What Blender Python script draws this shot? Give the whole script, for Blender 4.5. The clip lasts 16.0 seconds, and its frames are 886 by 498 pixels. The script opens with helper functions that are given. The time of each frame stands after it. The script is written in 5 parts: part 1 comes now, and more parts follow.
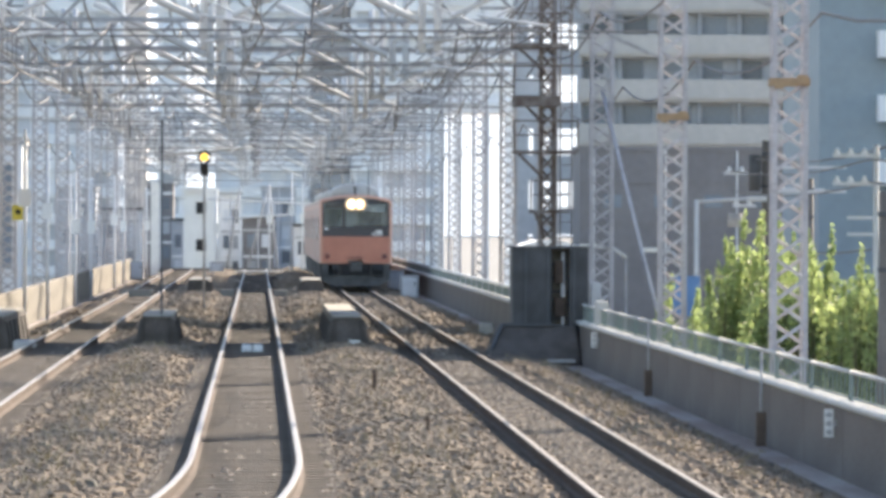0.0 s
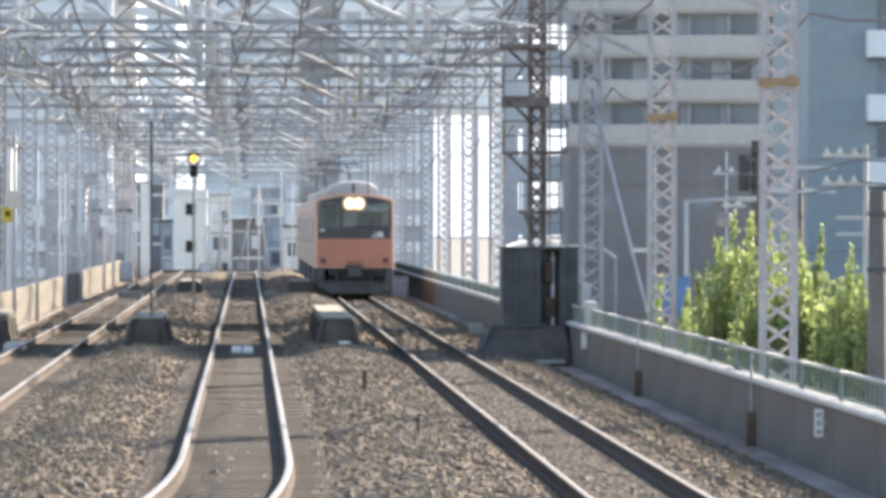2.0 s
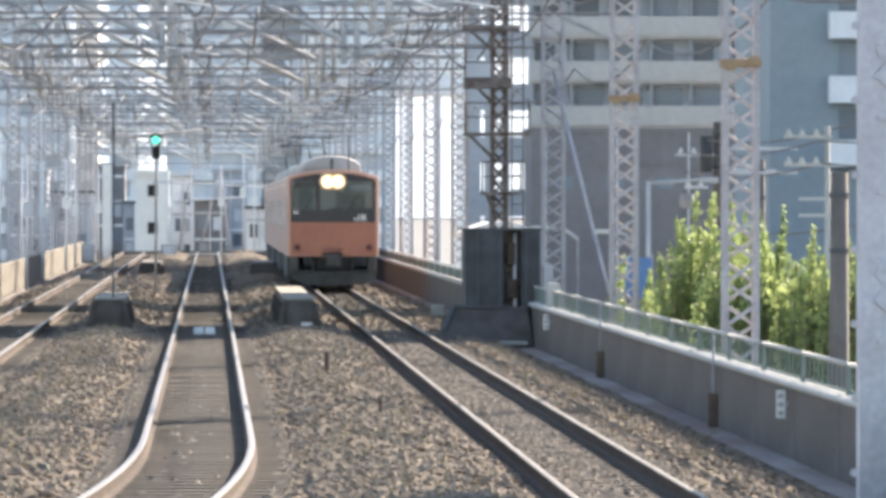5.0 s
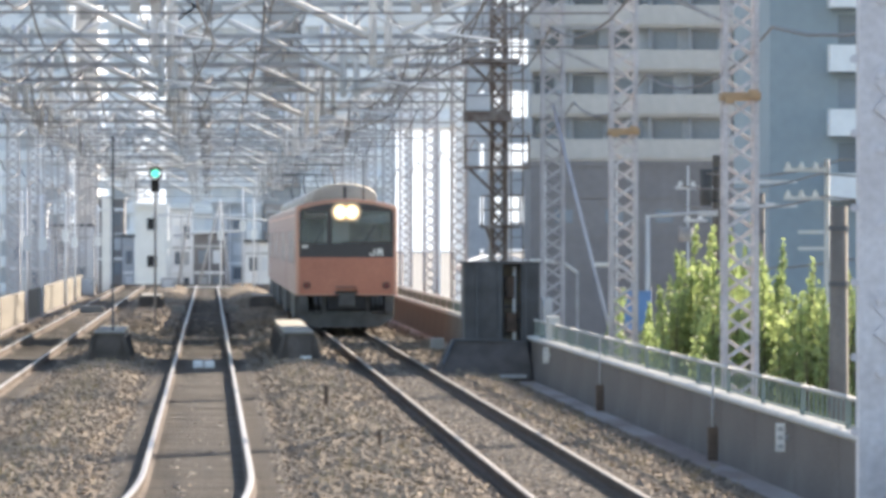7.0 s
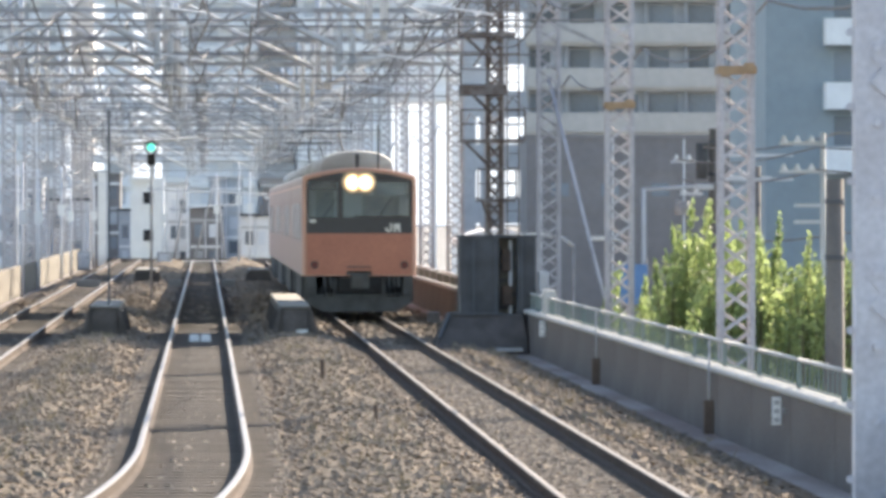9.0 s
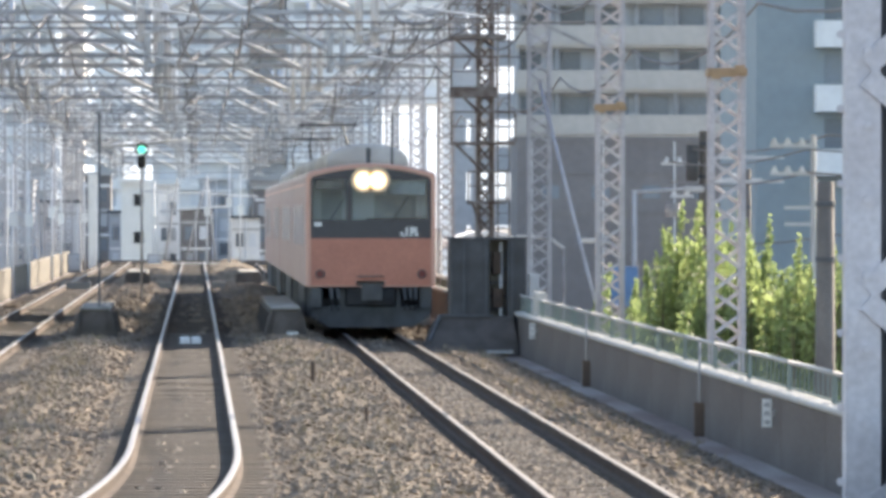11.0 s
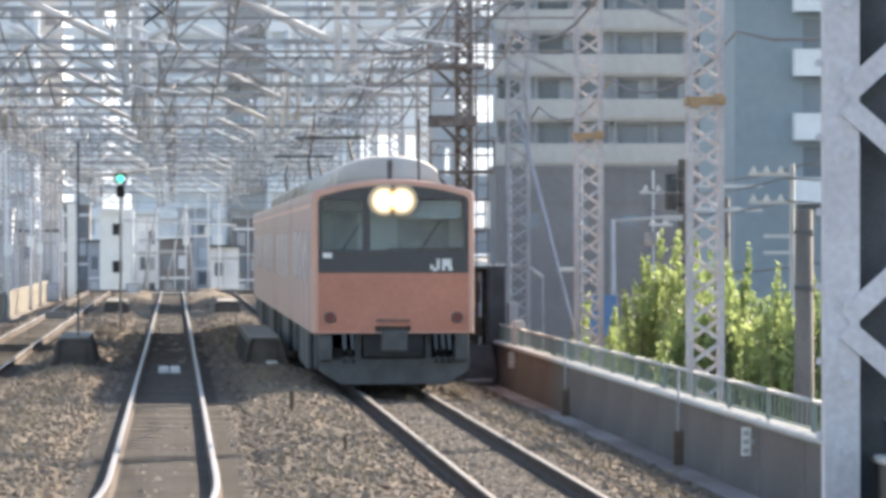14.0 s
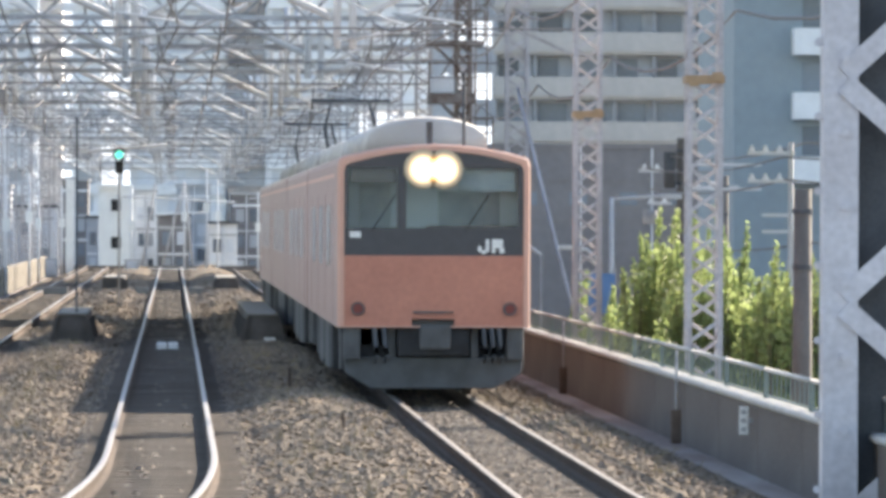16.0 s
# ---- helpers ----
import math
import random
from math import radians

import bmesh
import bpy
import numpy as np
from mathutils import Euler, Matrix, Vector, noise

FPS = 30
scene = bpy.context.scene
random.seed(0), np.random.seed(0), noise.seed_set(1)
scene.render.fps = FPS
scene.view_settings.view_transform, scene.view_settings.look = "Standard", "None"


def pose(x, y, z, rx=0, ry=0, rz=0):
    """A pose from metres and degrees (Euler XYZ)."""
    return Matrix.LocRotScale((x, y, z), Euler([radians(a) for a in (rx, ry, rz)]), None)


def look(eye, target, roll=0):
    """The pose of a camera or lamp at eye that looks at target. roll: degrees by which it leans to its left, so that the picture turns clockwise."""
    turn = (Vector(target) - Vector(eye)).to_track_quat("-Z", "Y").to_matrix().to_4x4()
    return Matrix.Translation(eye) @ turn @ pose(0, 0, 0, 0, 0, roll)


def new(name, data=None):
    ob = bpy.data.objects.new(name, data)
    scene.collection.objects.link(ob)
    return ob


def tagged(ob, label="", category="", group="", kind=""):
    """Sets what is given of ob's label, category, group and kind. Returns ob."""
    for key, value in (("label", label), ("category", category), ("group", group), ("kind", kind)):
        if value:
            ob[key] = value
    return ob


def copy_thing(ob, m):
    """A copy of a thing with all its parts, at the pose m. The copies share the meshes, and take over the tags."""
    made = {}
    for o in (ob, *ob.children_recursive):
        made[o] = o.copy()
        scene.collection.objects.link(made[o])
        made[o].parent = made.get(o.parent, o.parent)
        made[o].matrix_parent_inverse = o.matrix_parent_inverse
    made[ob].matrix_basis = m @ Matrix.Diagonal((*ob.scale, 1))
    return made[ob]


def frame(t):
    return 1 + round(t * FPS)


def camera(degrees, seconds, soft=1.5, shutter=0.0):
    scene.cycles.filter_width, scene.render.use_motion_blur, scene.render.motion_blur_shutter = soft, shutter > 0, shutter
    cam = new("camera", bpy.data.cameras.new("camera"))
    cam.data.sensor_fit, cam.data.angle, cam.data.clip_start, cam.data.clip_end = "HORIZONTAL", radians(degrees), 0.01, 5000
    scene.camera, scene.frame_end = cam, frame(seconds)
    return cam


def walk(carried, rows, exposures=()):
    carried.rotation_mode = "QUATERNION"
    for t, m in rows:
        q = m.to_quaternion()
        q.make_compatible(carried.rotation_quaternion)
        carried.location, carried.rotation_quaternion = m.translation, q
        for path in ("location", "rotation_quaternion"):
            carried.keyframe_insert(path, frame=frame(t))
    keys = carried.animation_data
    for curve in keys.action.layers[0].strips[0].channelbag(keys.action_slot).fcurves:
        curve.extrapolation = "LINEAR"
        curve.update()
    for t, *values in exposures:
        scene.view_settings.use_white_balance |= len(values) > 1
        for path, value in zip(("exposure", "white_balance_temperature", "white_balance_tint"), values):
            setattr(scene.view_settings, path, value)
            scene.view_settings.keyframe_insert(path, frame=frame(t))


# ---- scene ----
# x right, y along the tracks, z up from the rail head; the eye stands over the middle track.
EYE = (0.0, 0.0, 2.45)
cam = camera(8.155, 16.0, soft=3.9)
# seconds, degrees to the right of the tracks, degrees up, lean
ROWS = (
    (0.0, 1.703, -0.229, 0.20),
    (0.5, 1.569, -0.021, 0.09),
    (1.0, 1.454, 0.061, 0.08),
    (1.5, 1.545, 0.191, -0.00),
    (2.0, 1.798, -0.221, 0.05),
    (2.5, 2.021, -0.298, 0.08),
    (3.0, 2.170, -0.422, 0.17),
    (3.5, 2.208, -0.398, 0.16),
    (4.0, 2.144, -0.403, 0.08),
    (6.5, 2.172, -0.233, 0.00),
    (7.0, 2.152, -0.086, 0.03),
    (7.5, 2.110, -0.433, -0.11),
    (8.0, 2.197, -0.386, -0.16),
    (8.5, 2.222, -0.207, -0.00),
    (9.0, 2.188, -0.328, -0.03),
    (9.5, 2.254, -0.357, 0.07),
    (12.0, 2.223, -0.283, -0.11),
    (12.5, 2.158, -0.324, -0.13),
    (13.0, 2.553, -0.052, -0.08),
    (13.5, 2.680, 0.006, -0.07),
    (14.0, 2.471, -0.042, -0.08),
    (14.5, 2.431, -0.071, -0.14),
    (15.0, 2.354, -0.105, -0.13),
    (15.5, 2.400, -0.220, 0.13),
    (16.0, 2.485, -0.250, 0.19),
)
walk(cam, [(t, pose(*EYE, 90 + up, 0, -right) @ pose(0, 0, 0, 0, 0, lean)) for t, right, up, lean in ROWS],
     exposures=[(0.0, 1.73, 6950, 13), (16.0, 1.73, 6950, 13)])

# ---- light ----
SUN_EL, SUN_AZ = 27.0, 33.7      # degrees; azimuth from the tracks' direction to the right
world = bpy.data.worlds.new("sky")
scene.world = world
world.use_nodes = True
wn = world.node_tree
sky = wn.nodes.new("ShaderNodeTexSky")
sky.sky_type, sky.sun_disc = "NISHITA", False
sky.sun_elevation, sky.sun_rotation = radians(SUN_EL), radians(SUN_AZ)
sky.dust_density, sky.air_density = 0.35, 1.0
wn.nodes["Background"].inputs["Strength"].default_value = 0.115
wn.links.new(sky.outputs[0], wn.nodes["Background"].inputs[0])
sun = new("sun", bpy.data.lights.new("sun", "SUN"))
sun.data.energy, sun.data.angle, sun.data.color = 5.0, radians(0.8), (1.0, 0.91, 0.77)
sa, se = radians(SUN_AZ), radians(SUN_EL)
sun.matrix_world = look((0, 0, 30), Vector((0, 0, 30)) - Vector((math.sin(sa) * math.cos(se), math.cos(sa) * math.cos(se), math.sin(se))))

# ---- materials ----


def material(name, color, rough=0.8, metal=0.0, grain=8.0, vary=0.25, fine=60.0, bump=0.15, second=None, per_object=0.0,
             emit=None, strength=0.0, stretch=(1, 1, 1), spec=0.4):
    """A surface with a broad stain, a fine grain and relief; second: the colour of the stain."""
    m = bpy.data.materials.new(name)
    m.use_nodes = True
    nt = m.node_tree
    nodes, links = nt.nodes, nt.links
    bsdf = nodes["Principled BSDF"]
    bsdf.inputs["Roughness"].default_value, bsdf.inputs["Metallic"].default_value = rough, metal
    bsdf.inputs["Specular IOR Level"].default_value = spec
    co = nodes.new("ShaderNodeTexCoord")
    mp = nodes.new("ShaderNodeMapping")
    mp.inputs["Scale"].default_value = stretch
    links.new(co.outputs["Object"], mp.inputs[0])
    big, small = nodes.new("ShaderNodeTexNoise"), nodes.new("ShaderNodeTexNoise")
    for n, s, d in ((big, grain, 5), (small, fine, 3)):
        n.inputs["Scale"].default_value, n.inputs["Detail"].default_value = s, d
        links.new(mp.outputs[0], n.inputs["Vector"])
    ramp = nodes.new("ShaderNodeValToRGB")
    ramp.color_ramp.elements[0].position, ramp.color_ramp.elements[1].position = 0.35, 0.68
    second = second or tuple(c * (1 - vary) for c in color)
    ramp.color_ramp.elements[0].color, ramp.color_ramp.elements[1].color = (*second, 1), (*color, 1)
    links.new(big.outputs["Fac"], ramp.inputs[0])
    hsv = nodes.new("ShaderNodeHueSaturation")
    links.new(ramp.outputs[0], hsv.inputs["Color"])
    mr = nodes.new("ShaderNodeMapRange")
    mr.inputs["From Min"].default_value, mr.inputs["From Max"].default_value = 0.3, 0.7
    mr.inputs["To Min"].default_value, mr.inputs["To Max"].default_value = 1 - vary, 1 + vary
    links.new(small.outputs["Fac"], mr.inputs["Value"])
    value = mr.outputs[0]
    if per_object:
        info, rnd, mul = nodes.new("ShaderNodeObjectInfo"), nodes.new("ShaderNodeMapRange"), nodes.new("ShaderNodeMath")
        rnd.inputs["To Min"].default_value, rnd.inputs["To Max"].default_value = 1 - per_object, 1 + per_object
        links.new(info.outputs["Random"], rnd.inputs["Value"])
        mul.operation = "MULTIPLY"
        links.new(value, mul.inputs[0]), links.new(rnd.outputs[0], mul.inputs[1])
        value = mul.outputs[0]
    links.new(value, hsv.inputs["Value"])
    links.new(hsv.outputs[0], bsdf.inputs["Base Color"])
    if bump:
        b = nodes.new("ShaderNodeBump")
        b.inputs["Strength"].default_value, b.inputs["Distance"].default_value = bump, 0.02
        links.new(small.outputs["Fac"], b.inputs["Height"])
        links.new(b.outputs[0], bsdf.inputs["Normal"])
    if emit:
        bsdf.inputs["Emission Color"].default_value, bsdf.inputs["Emission Strength"].default_value = (*emit, 1), strength
    return m


def ballast_material(name, light, dark, rust):
    """Crushed stone: every stone its own tone, with rusty and dusty stretches."""
    m = bpy.data.materials.new(name)
    m.use_nodes = True
    nt = m.node_tree
    nodes, links = nt.nodes, nt.links
    bsdf = nodes["Principled BSDF"]
    bsdf.inputs["Roughness"].default_value = 0.95
    bsdf.inputs["Specular IOR Level"].default_value = 0.115
    co = nodes.new("ShaderNodeTexCoord")
    vor = nodes.new("ShaderNodeTexVoronoi")
    vor.inputs["Scale"].default_value = 8.0
    noi, mid = nodes.new("ShaderNodeTexNoise"), nodes.new("ShaderNodeTexNoise")
    noi.inputs["Scale"].default_value, noi.inputs["Detail"].default_value = 0.45, 4
    mid.inputs["Scale"].default_value, mid.inputs["Detail"].default_value = 2.2, 4
    for n in (vor, noi, mid):
        links.new(co.outputs["Object"], n.inputs["Vector"])
    r1 = nodes.new("ShaderNodeValToRGB")
    r1.color_ramp.elements[0].color, r1.color_ramp.elements[1].color = (*dark, 1), (*light, 1)
    sep = nodes.new("ShaderNodeSeparateColor")
    links.new(vor.outputs["Color"], sep.inputs[0])
    links.new(sep.outputs[0], r1.inputs[0])
    mix = nodes.new("ShaderNodeMix")
    mix.data_type = "RGBA"
    r2 = nodes.new("ShaderNodeValToRGB")
    r2.color_ramp.elements[0].position, r2.color_ramp.elements[1].position = 0.42, 0.72
    r2.color_ramp.elements[1].color = (0.75, 0.75, 0.75, 1)
    links.new(noi.outputs["Fac"], r2.inputs[0])
    links.new(r2.outputs[0], mix.inputs["Factor"])
    links.new(r1.outputs[0], mix.inputs[6])
    mix.inputs[7].default_value = (*rust, 1)
    hsv, mr = nodes.new("ShaderNodeHueSaturation"), nodes.new("ShaderNodeMapRange")
    mr.inputs["From Min"].default_value, mr.inputs["From Max"].default_value = 0.3, 0.7
    mr.inputs["To Min"].default_value, mr.inputs["To Max"].default_value = 0.45, 1.45
    links.new(mid.outputs["Fac"], mr.inputs["Value"])
    links.new(mr.outputs[0], hsv.inputs["Value"])
    links.new(mix.outputs[2], hsv.inputs["Color"])
    links.new(hsv.outputs[0], bsdf.inputs["Base Color"])
    b = nodes.new("ShaderNodeBump")
    b.inputs["Strength"].default_value, b.inputs["Distance"].default_value = 0.45, 0.03
    links.new(vor.outputs["Distance"], b.inputs["Height"])
    links.new(b.outputs[0], bsdf.inputs["Normal"])
    return m


def glass_material(name, color, rough=0.05):
    m = bpy.data.materials.new(name)
    m.use_nodes = True
    bsdf = m.node_tree.nodes["Principled BSDF"]
    bsdf.inputs["Base Color"].default_value = (*color, 1)
    bsdf.inputs["Roughness"].default_value, bsdf.inputs["IOR"].default_value = rough, 1.5
    bsdf.inputs["Transmission Weight"].default_value = 1.0
    return m


def leaf_material(name, color, second):
    m = material(name, color, 0.55, grain=0.6, vary=0.25, fine=9.0, bump=0.0, second=second)
    nt = m.node_tree
    bsdf = nt.nodes["Principled BSDF"]
    tr, mx = nt.nodes.new("ShaderNodeBsdfTranslucent"), nt.nodes.new("ShaderNodeMixShader")
    src = bsdf.inputs["Base Color"].links[0].from_socket
    nt.links.new(src, tr.inputs["Color"])
    mx.inputs[0].default_value = 0.5
    nt.links.new(bsdf.outputs[0], mx.inputs[1])
    nt.links.new(tr.outputs[0], mx.inputs[2])
    nt.links.new(mx.outputs[0], nt.nodes["Material Output"].inputs[0])
    return m


BALLAST = ballast_material("ballast", (0.225, 0.178, 0.13), (0.055, 0.047, 0.04), (0.088, 0.066, 0.05))
BALLAST_DUST = ballast_material("brake_dust_ballast", (0.075, 0.063, 0.053), (0.046, 0.039, 0.033), (0.06, 0.048, 0.039))
BALLAST_STONE = material("ballast_stone", (0.235, 0.19, 0.145), 0.95, grain=1.5, vary=0.35, fine=8, second=(0.2, 0.15, 0.11))
SLEEPER = material("sleeper_concrete", (0.088, 0.071, 0.057), 0.9, grain=3, vary=0.2, second=(0.07, 0.056, 0.045), per_object=0.15)
RAIL_SIDE = material("rusty_rail", (0.115, 0.085, 0.07), 0.9, grain=4, vary=0.3, second=(0.07, 0.054, 0.046), spec=0.1)
DULL_HEAD = material("dull_rail", (0.16, 0.14, 0.13), 0.65, 0.3, grain=2, vary=0.15, bump=0.03)
RAIL_HEAD = material("polished_rail", (0.25, 0.235, 0.23), 0.55, 0.6, grain=2, vary=0.1, bump=0.03)
CONCRETE = material("stained_concrete", (0.36, 0.33, 0.31), 0.9, grain=0.8, vary=0.15, fine=25, second=(0.2, 0.15, 0.135), stretch=(1, 0.25, 1.6))
DARK_CONCRETE = material("dark_parapet", (0.15, 0.13, 0.12), 0.9, grain=0.7, vary=0.15, fine=25, second=(0.105, 0.088, 0.08), stretch=(1, 0.3, 0.8))
DUSTY_TOP = material("dusty_top_plate", (0.27, 0.25, 0.22), 0.85, grain=2, vary=0.2)
COPING = material("pale_coping", (0.5, 0.49, 0.47), 0.8, grain=3, vary=0.15)
BEIGE = material("beige_concrete", (0.17, 0.15, 0.12), 0.9, grain=1, vary=0.15)
STEEL = material("grey_painted_steel", (0.46, 0.465, 0.48), 0.85, grain=2, vary=0.15, fine=30, second=(0.3, 0.29, 0.29), spec=0.12)
PALE_STEEL = material("galvanised_steel", (0.66, 0.67, 0.69), 0.85, 0.0, grain=2, vary=0.12, spec=0.1)
LILAC_STEEL = material("weathered_grey_paint", (0.5, 0.485, 0.5), 0.9, grain=1.5, vary=0.15, fine=20, second=(0.38, 0.36, 0.37), spec=0.1)
COLUMN_PAINT = material("pale_lilac_grey_paint", (0.6, 0.59, 0.62), 0.7, grain=1.5, vary=0.1, fine=14, second=(0.5, 0.48, 0.5))
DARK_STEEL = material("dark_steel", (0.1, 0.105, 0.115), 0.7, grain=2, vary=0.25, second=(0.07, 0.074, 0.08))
GIRDER = material("girder_steel", (0.125, 0.11, 0.102), 0.85, grain=2, vary=0.25, second=(0.075, 0.066, 0.06), spec=0.15)
GREEN_STEEL = material("pale_green_paint", (0.42, 0.52, 0.48), 0.55, grain=0.8, vary=0.08, second=(0.36, 0.48, 0.43))
FENCE_GREEN = material("grey_green_fence", (0.2, 0.24, 0.225), 0.9, grain=4, vary=0.1, spec=0.05)
ORANGE = material("orange_clamp", (0.4, 0.27, 0.16), 0.7, grain=6, vary=0.2)
WIRE = material("weathered_wire", (0.24, 0.23, 0.23), 0.85, 0.0, vary=0.1, bump=0, spec=0.1)
WHITE_PORCELAIN = material("white_porcelain", (0.72, 0.74, 0.76), 0.6, vary=0.05, bump=0, spec=0.2)
PORCELAIN = material("grey_porcelain", (0.5, 0.5, 0.5), 0.9, vary=0.05, bump=0, spec=0.05)
WHITE = material("white_paint", (0.8, 0.8, 0.78), 0.6, grain=2, vary=0.08)
BLACK = material("black_paint", (0.02, 0.02, 0.022), 0.6, vary=0.2)
GREYBAR = material("grey_lettering", (0.45, 0.45, 0.45), 0.7)
CABIN_BLACK = material("sooty_black_steel", (0.085, 0.088, 0.094), 0.75, grain=2, vary=0.3, second=(0.05, 0.05, 0.053))
DARK_GREEN = material("green_with_painted_shade", (0.13, 0.17, 0.155), 0.7, grain=0.8, vary=0.1)
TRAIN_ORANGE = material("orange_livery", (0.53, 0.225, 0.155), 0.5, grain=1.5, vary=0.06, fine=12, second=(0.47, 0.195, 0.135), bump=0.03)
# Livery orange darkened and greyed: the side's shade is put into the colour.
TRAIN_SIDE = material("shaded_orange_side", (0.36, 0.215, 0.185), 0.42, grain=1.5, vary=0.06, fine=12, second=(0.31, 0.18, 0.155), bump=0.0, spec=0.32)
TRAIN_EDGE = material("worn_orange_edge", (0.64, 0.37, 0.285), 0.45, grain=2, vary=0.06, bump=0.02)
TRAIN_ROOF = material("grey_roof", (0.6, 0.58, 0.54), 0.8, grain=1.2, vary=0.1, second=(0.44, 0.41, 0.38))
TRAIN_UNDER = material("underframe", (0.12, 0.125, 0.13), 0.85, grain=3, vary=0.25, second=(0.085, 0.085, 0.085))
UNDER_DARK = material("sooty_underframe", (0.06, 0.062, 0.066), 0.9, grain=3, vary=0.25, second=(0.04, 0.04, 0.042))
TRAIN_BLACK = material("black_front_band", (0.07, 0.07, 0.077), 0.3, vary=0.1, bump=0)
CAB = material("cab_lining", (0.5, 0.62, 0.66), 0.8, grain=1, vary=0.1)
PANE = glass_material("clear_glass", (0.97, 1.0, 1.0))
SIDE_GLASS = material("tinted_window", (0.07, 0.08, 0.085), 0.12, vary=0.1, bump=0, spec=0.4)
LAMP_RIM = material("headlamp_reflector", (0.5, 0.42, 0.3), 0.3, vary=0, bump=0)


def lamp_material(name, color, peak, radius):
    """A lit lamp face, oversized: emission fading from its centre paints the glare."""
    m = bpy.data.materials.new(name)
    m.use_nodes = True
    nodes, links = m.node_tree.nodes, m.node_tree.links
    bsdf = nodes["Principled BSDF"]
    bsdf.inputs["Base Color"].default_value = (0.5, 0.42, 0.3, 1)
    co, ln = nodes.new("ShaderNodeTexCoord"), nodes.new("ShaderNodeVectorMath")
    ln.operation = "LENGTH"
    links.new(co.outputs["Object"], ln.inputs[0])
    mr = nodes.new("ShaderNodeMapRange")
    mr.inputs["From Min"].default_value, mr.inputs["From Max"].default_value = 0.0, radius
    mr.inputs["To Min"].default_value, mr.inputs["To Max"].default_value = 1.0, 0.0
    links.new(ln.outputs["Value"], mr.inputs["Value"])
    pw, mul = nodes.new("ShaderNodeMath"), nodes.new("ShaderNodeMath")
    pw.operation, mul.operation = "POWER", "MULTIPLY"
    pw.inputs[1].default_value, mul.inputs[1].default_value = 3.0, peak
    links.new(mr.outputs[0], pw.inputs[0])
    links.new(pw.outputs[0], mul.inputs[0])
    bsdf.inputs["Emission Color"].default_value = (*color, 1)
    links.new(mul.outputs[0], bsdf.inputs["Emission Strength"])
    return m


LAMP = lamp_material("headlamp_lens_glare", (1.0, 0.68, 0.36), 12.0, 0.29)
YELLOW_LIGHT = material("yellow_signal_lens", (0.9, 0.6, 0.1), 0.3, vary=0, bump=0, emit=(1.0, 0.6, 0.08), strength=0.7)
GREEN_LIGHT = material("green_signal_lens", (0.1, 0.8, 0.6), 0.3, vary=0, bump=0, emit=(0.07, 0.85, 0.62), strength=0.6)
LEAF = leaf_material("leaf", (0.41, 0.48, 0.2), (0.2, 0.27, 0.11))
BARK = material("bark", (0.16, 0.13, 0.1), 0.95, grain=5, vary=0.3)
POLE_CONCRETE = material("utility_pole_concrete", (0.19, 0.17, 0.15), 0.9, grain=1.2, vary=0.2, second=(0.11, 0.095, 0.085), stretch=(1, 1, 0.4))
APT_WALL = material("apartment_grey_render", (0.215, 0.205, 0.21), 0.85, grain=0.25, vary=0.06, fine=2, second=(0.185, 0.175, 0.18))
APT_BAND = material("balcony_parapet", (0.46, 0.445, 0.425), 0.85, grain=0.3, vary=0.05, fine=2, second=(0.41, 0.4, 0.385))
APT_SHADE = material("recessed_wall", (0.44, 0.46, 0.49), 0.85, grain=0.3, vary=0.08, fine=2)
BLUE_WALL = material("blue_grey_render", (0.28, 0.325, 0.35), 0.85, grain=0.2, vary=0.05, fine=2, second=(0.25, 0.295, 0.32))
WINDOW = material("dark_window", (0.17, 0.2, 0.235), 0.15, vary=0.1, bump=0, per_object=0.4)
# Far surfaces are lightened: distance haze is put into their base colours.
HAZE_WALL = material("haze_lightened_wall", (0.78, 0.78, 0.79), 0.9, grain=0.15, vary=0.06, fine=1.5, per_object=0.12)
HAZE_WINDOW = material("haze_lightened_window", (0.55, 0.57, 0.6), 0.4, vary=0.1, bump=0, per_object=0.35)
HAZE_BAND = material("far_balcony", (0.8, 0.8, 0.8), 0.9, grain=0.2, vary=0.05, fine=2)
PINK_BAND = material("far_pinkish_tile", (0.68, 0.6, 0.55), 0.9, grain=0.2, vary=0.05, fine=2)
STREET = material("street_ground", (0.16, 0.16, 0.16), 0.95, grain=0.05, vary=0.15, fine=1.0)
TARP = material("blue_sheet", (0.12, 0.24, 0.45), 0.7, grain=2, vary=0.15)
YELLOW = material("yellow_sign_face", (0.75, 0.62, 0.1), 0.6, grain=5, vary=0.1)
ROOF_GREY = material("low_roof", (0.5, 0.5, 0.5), 0.8, grain=0.5, vary=0.12)

# ---- mesh helpers ----


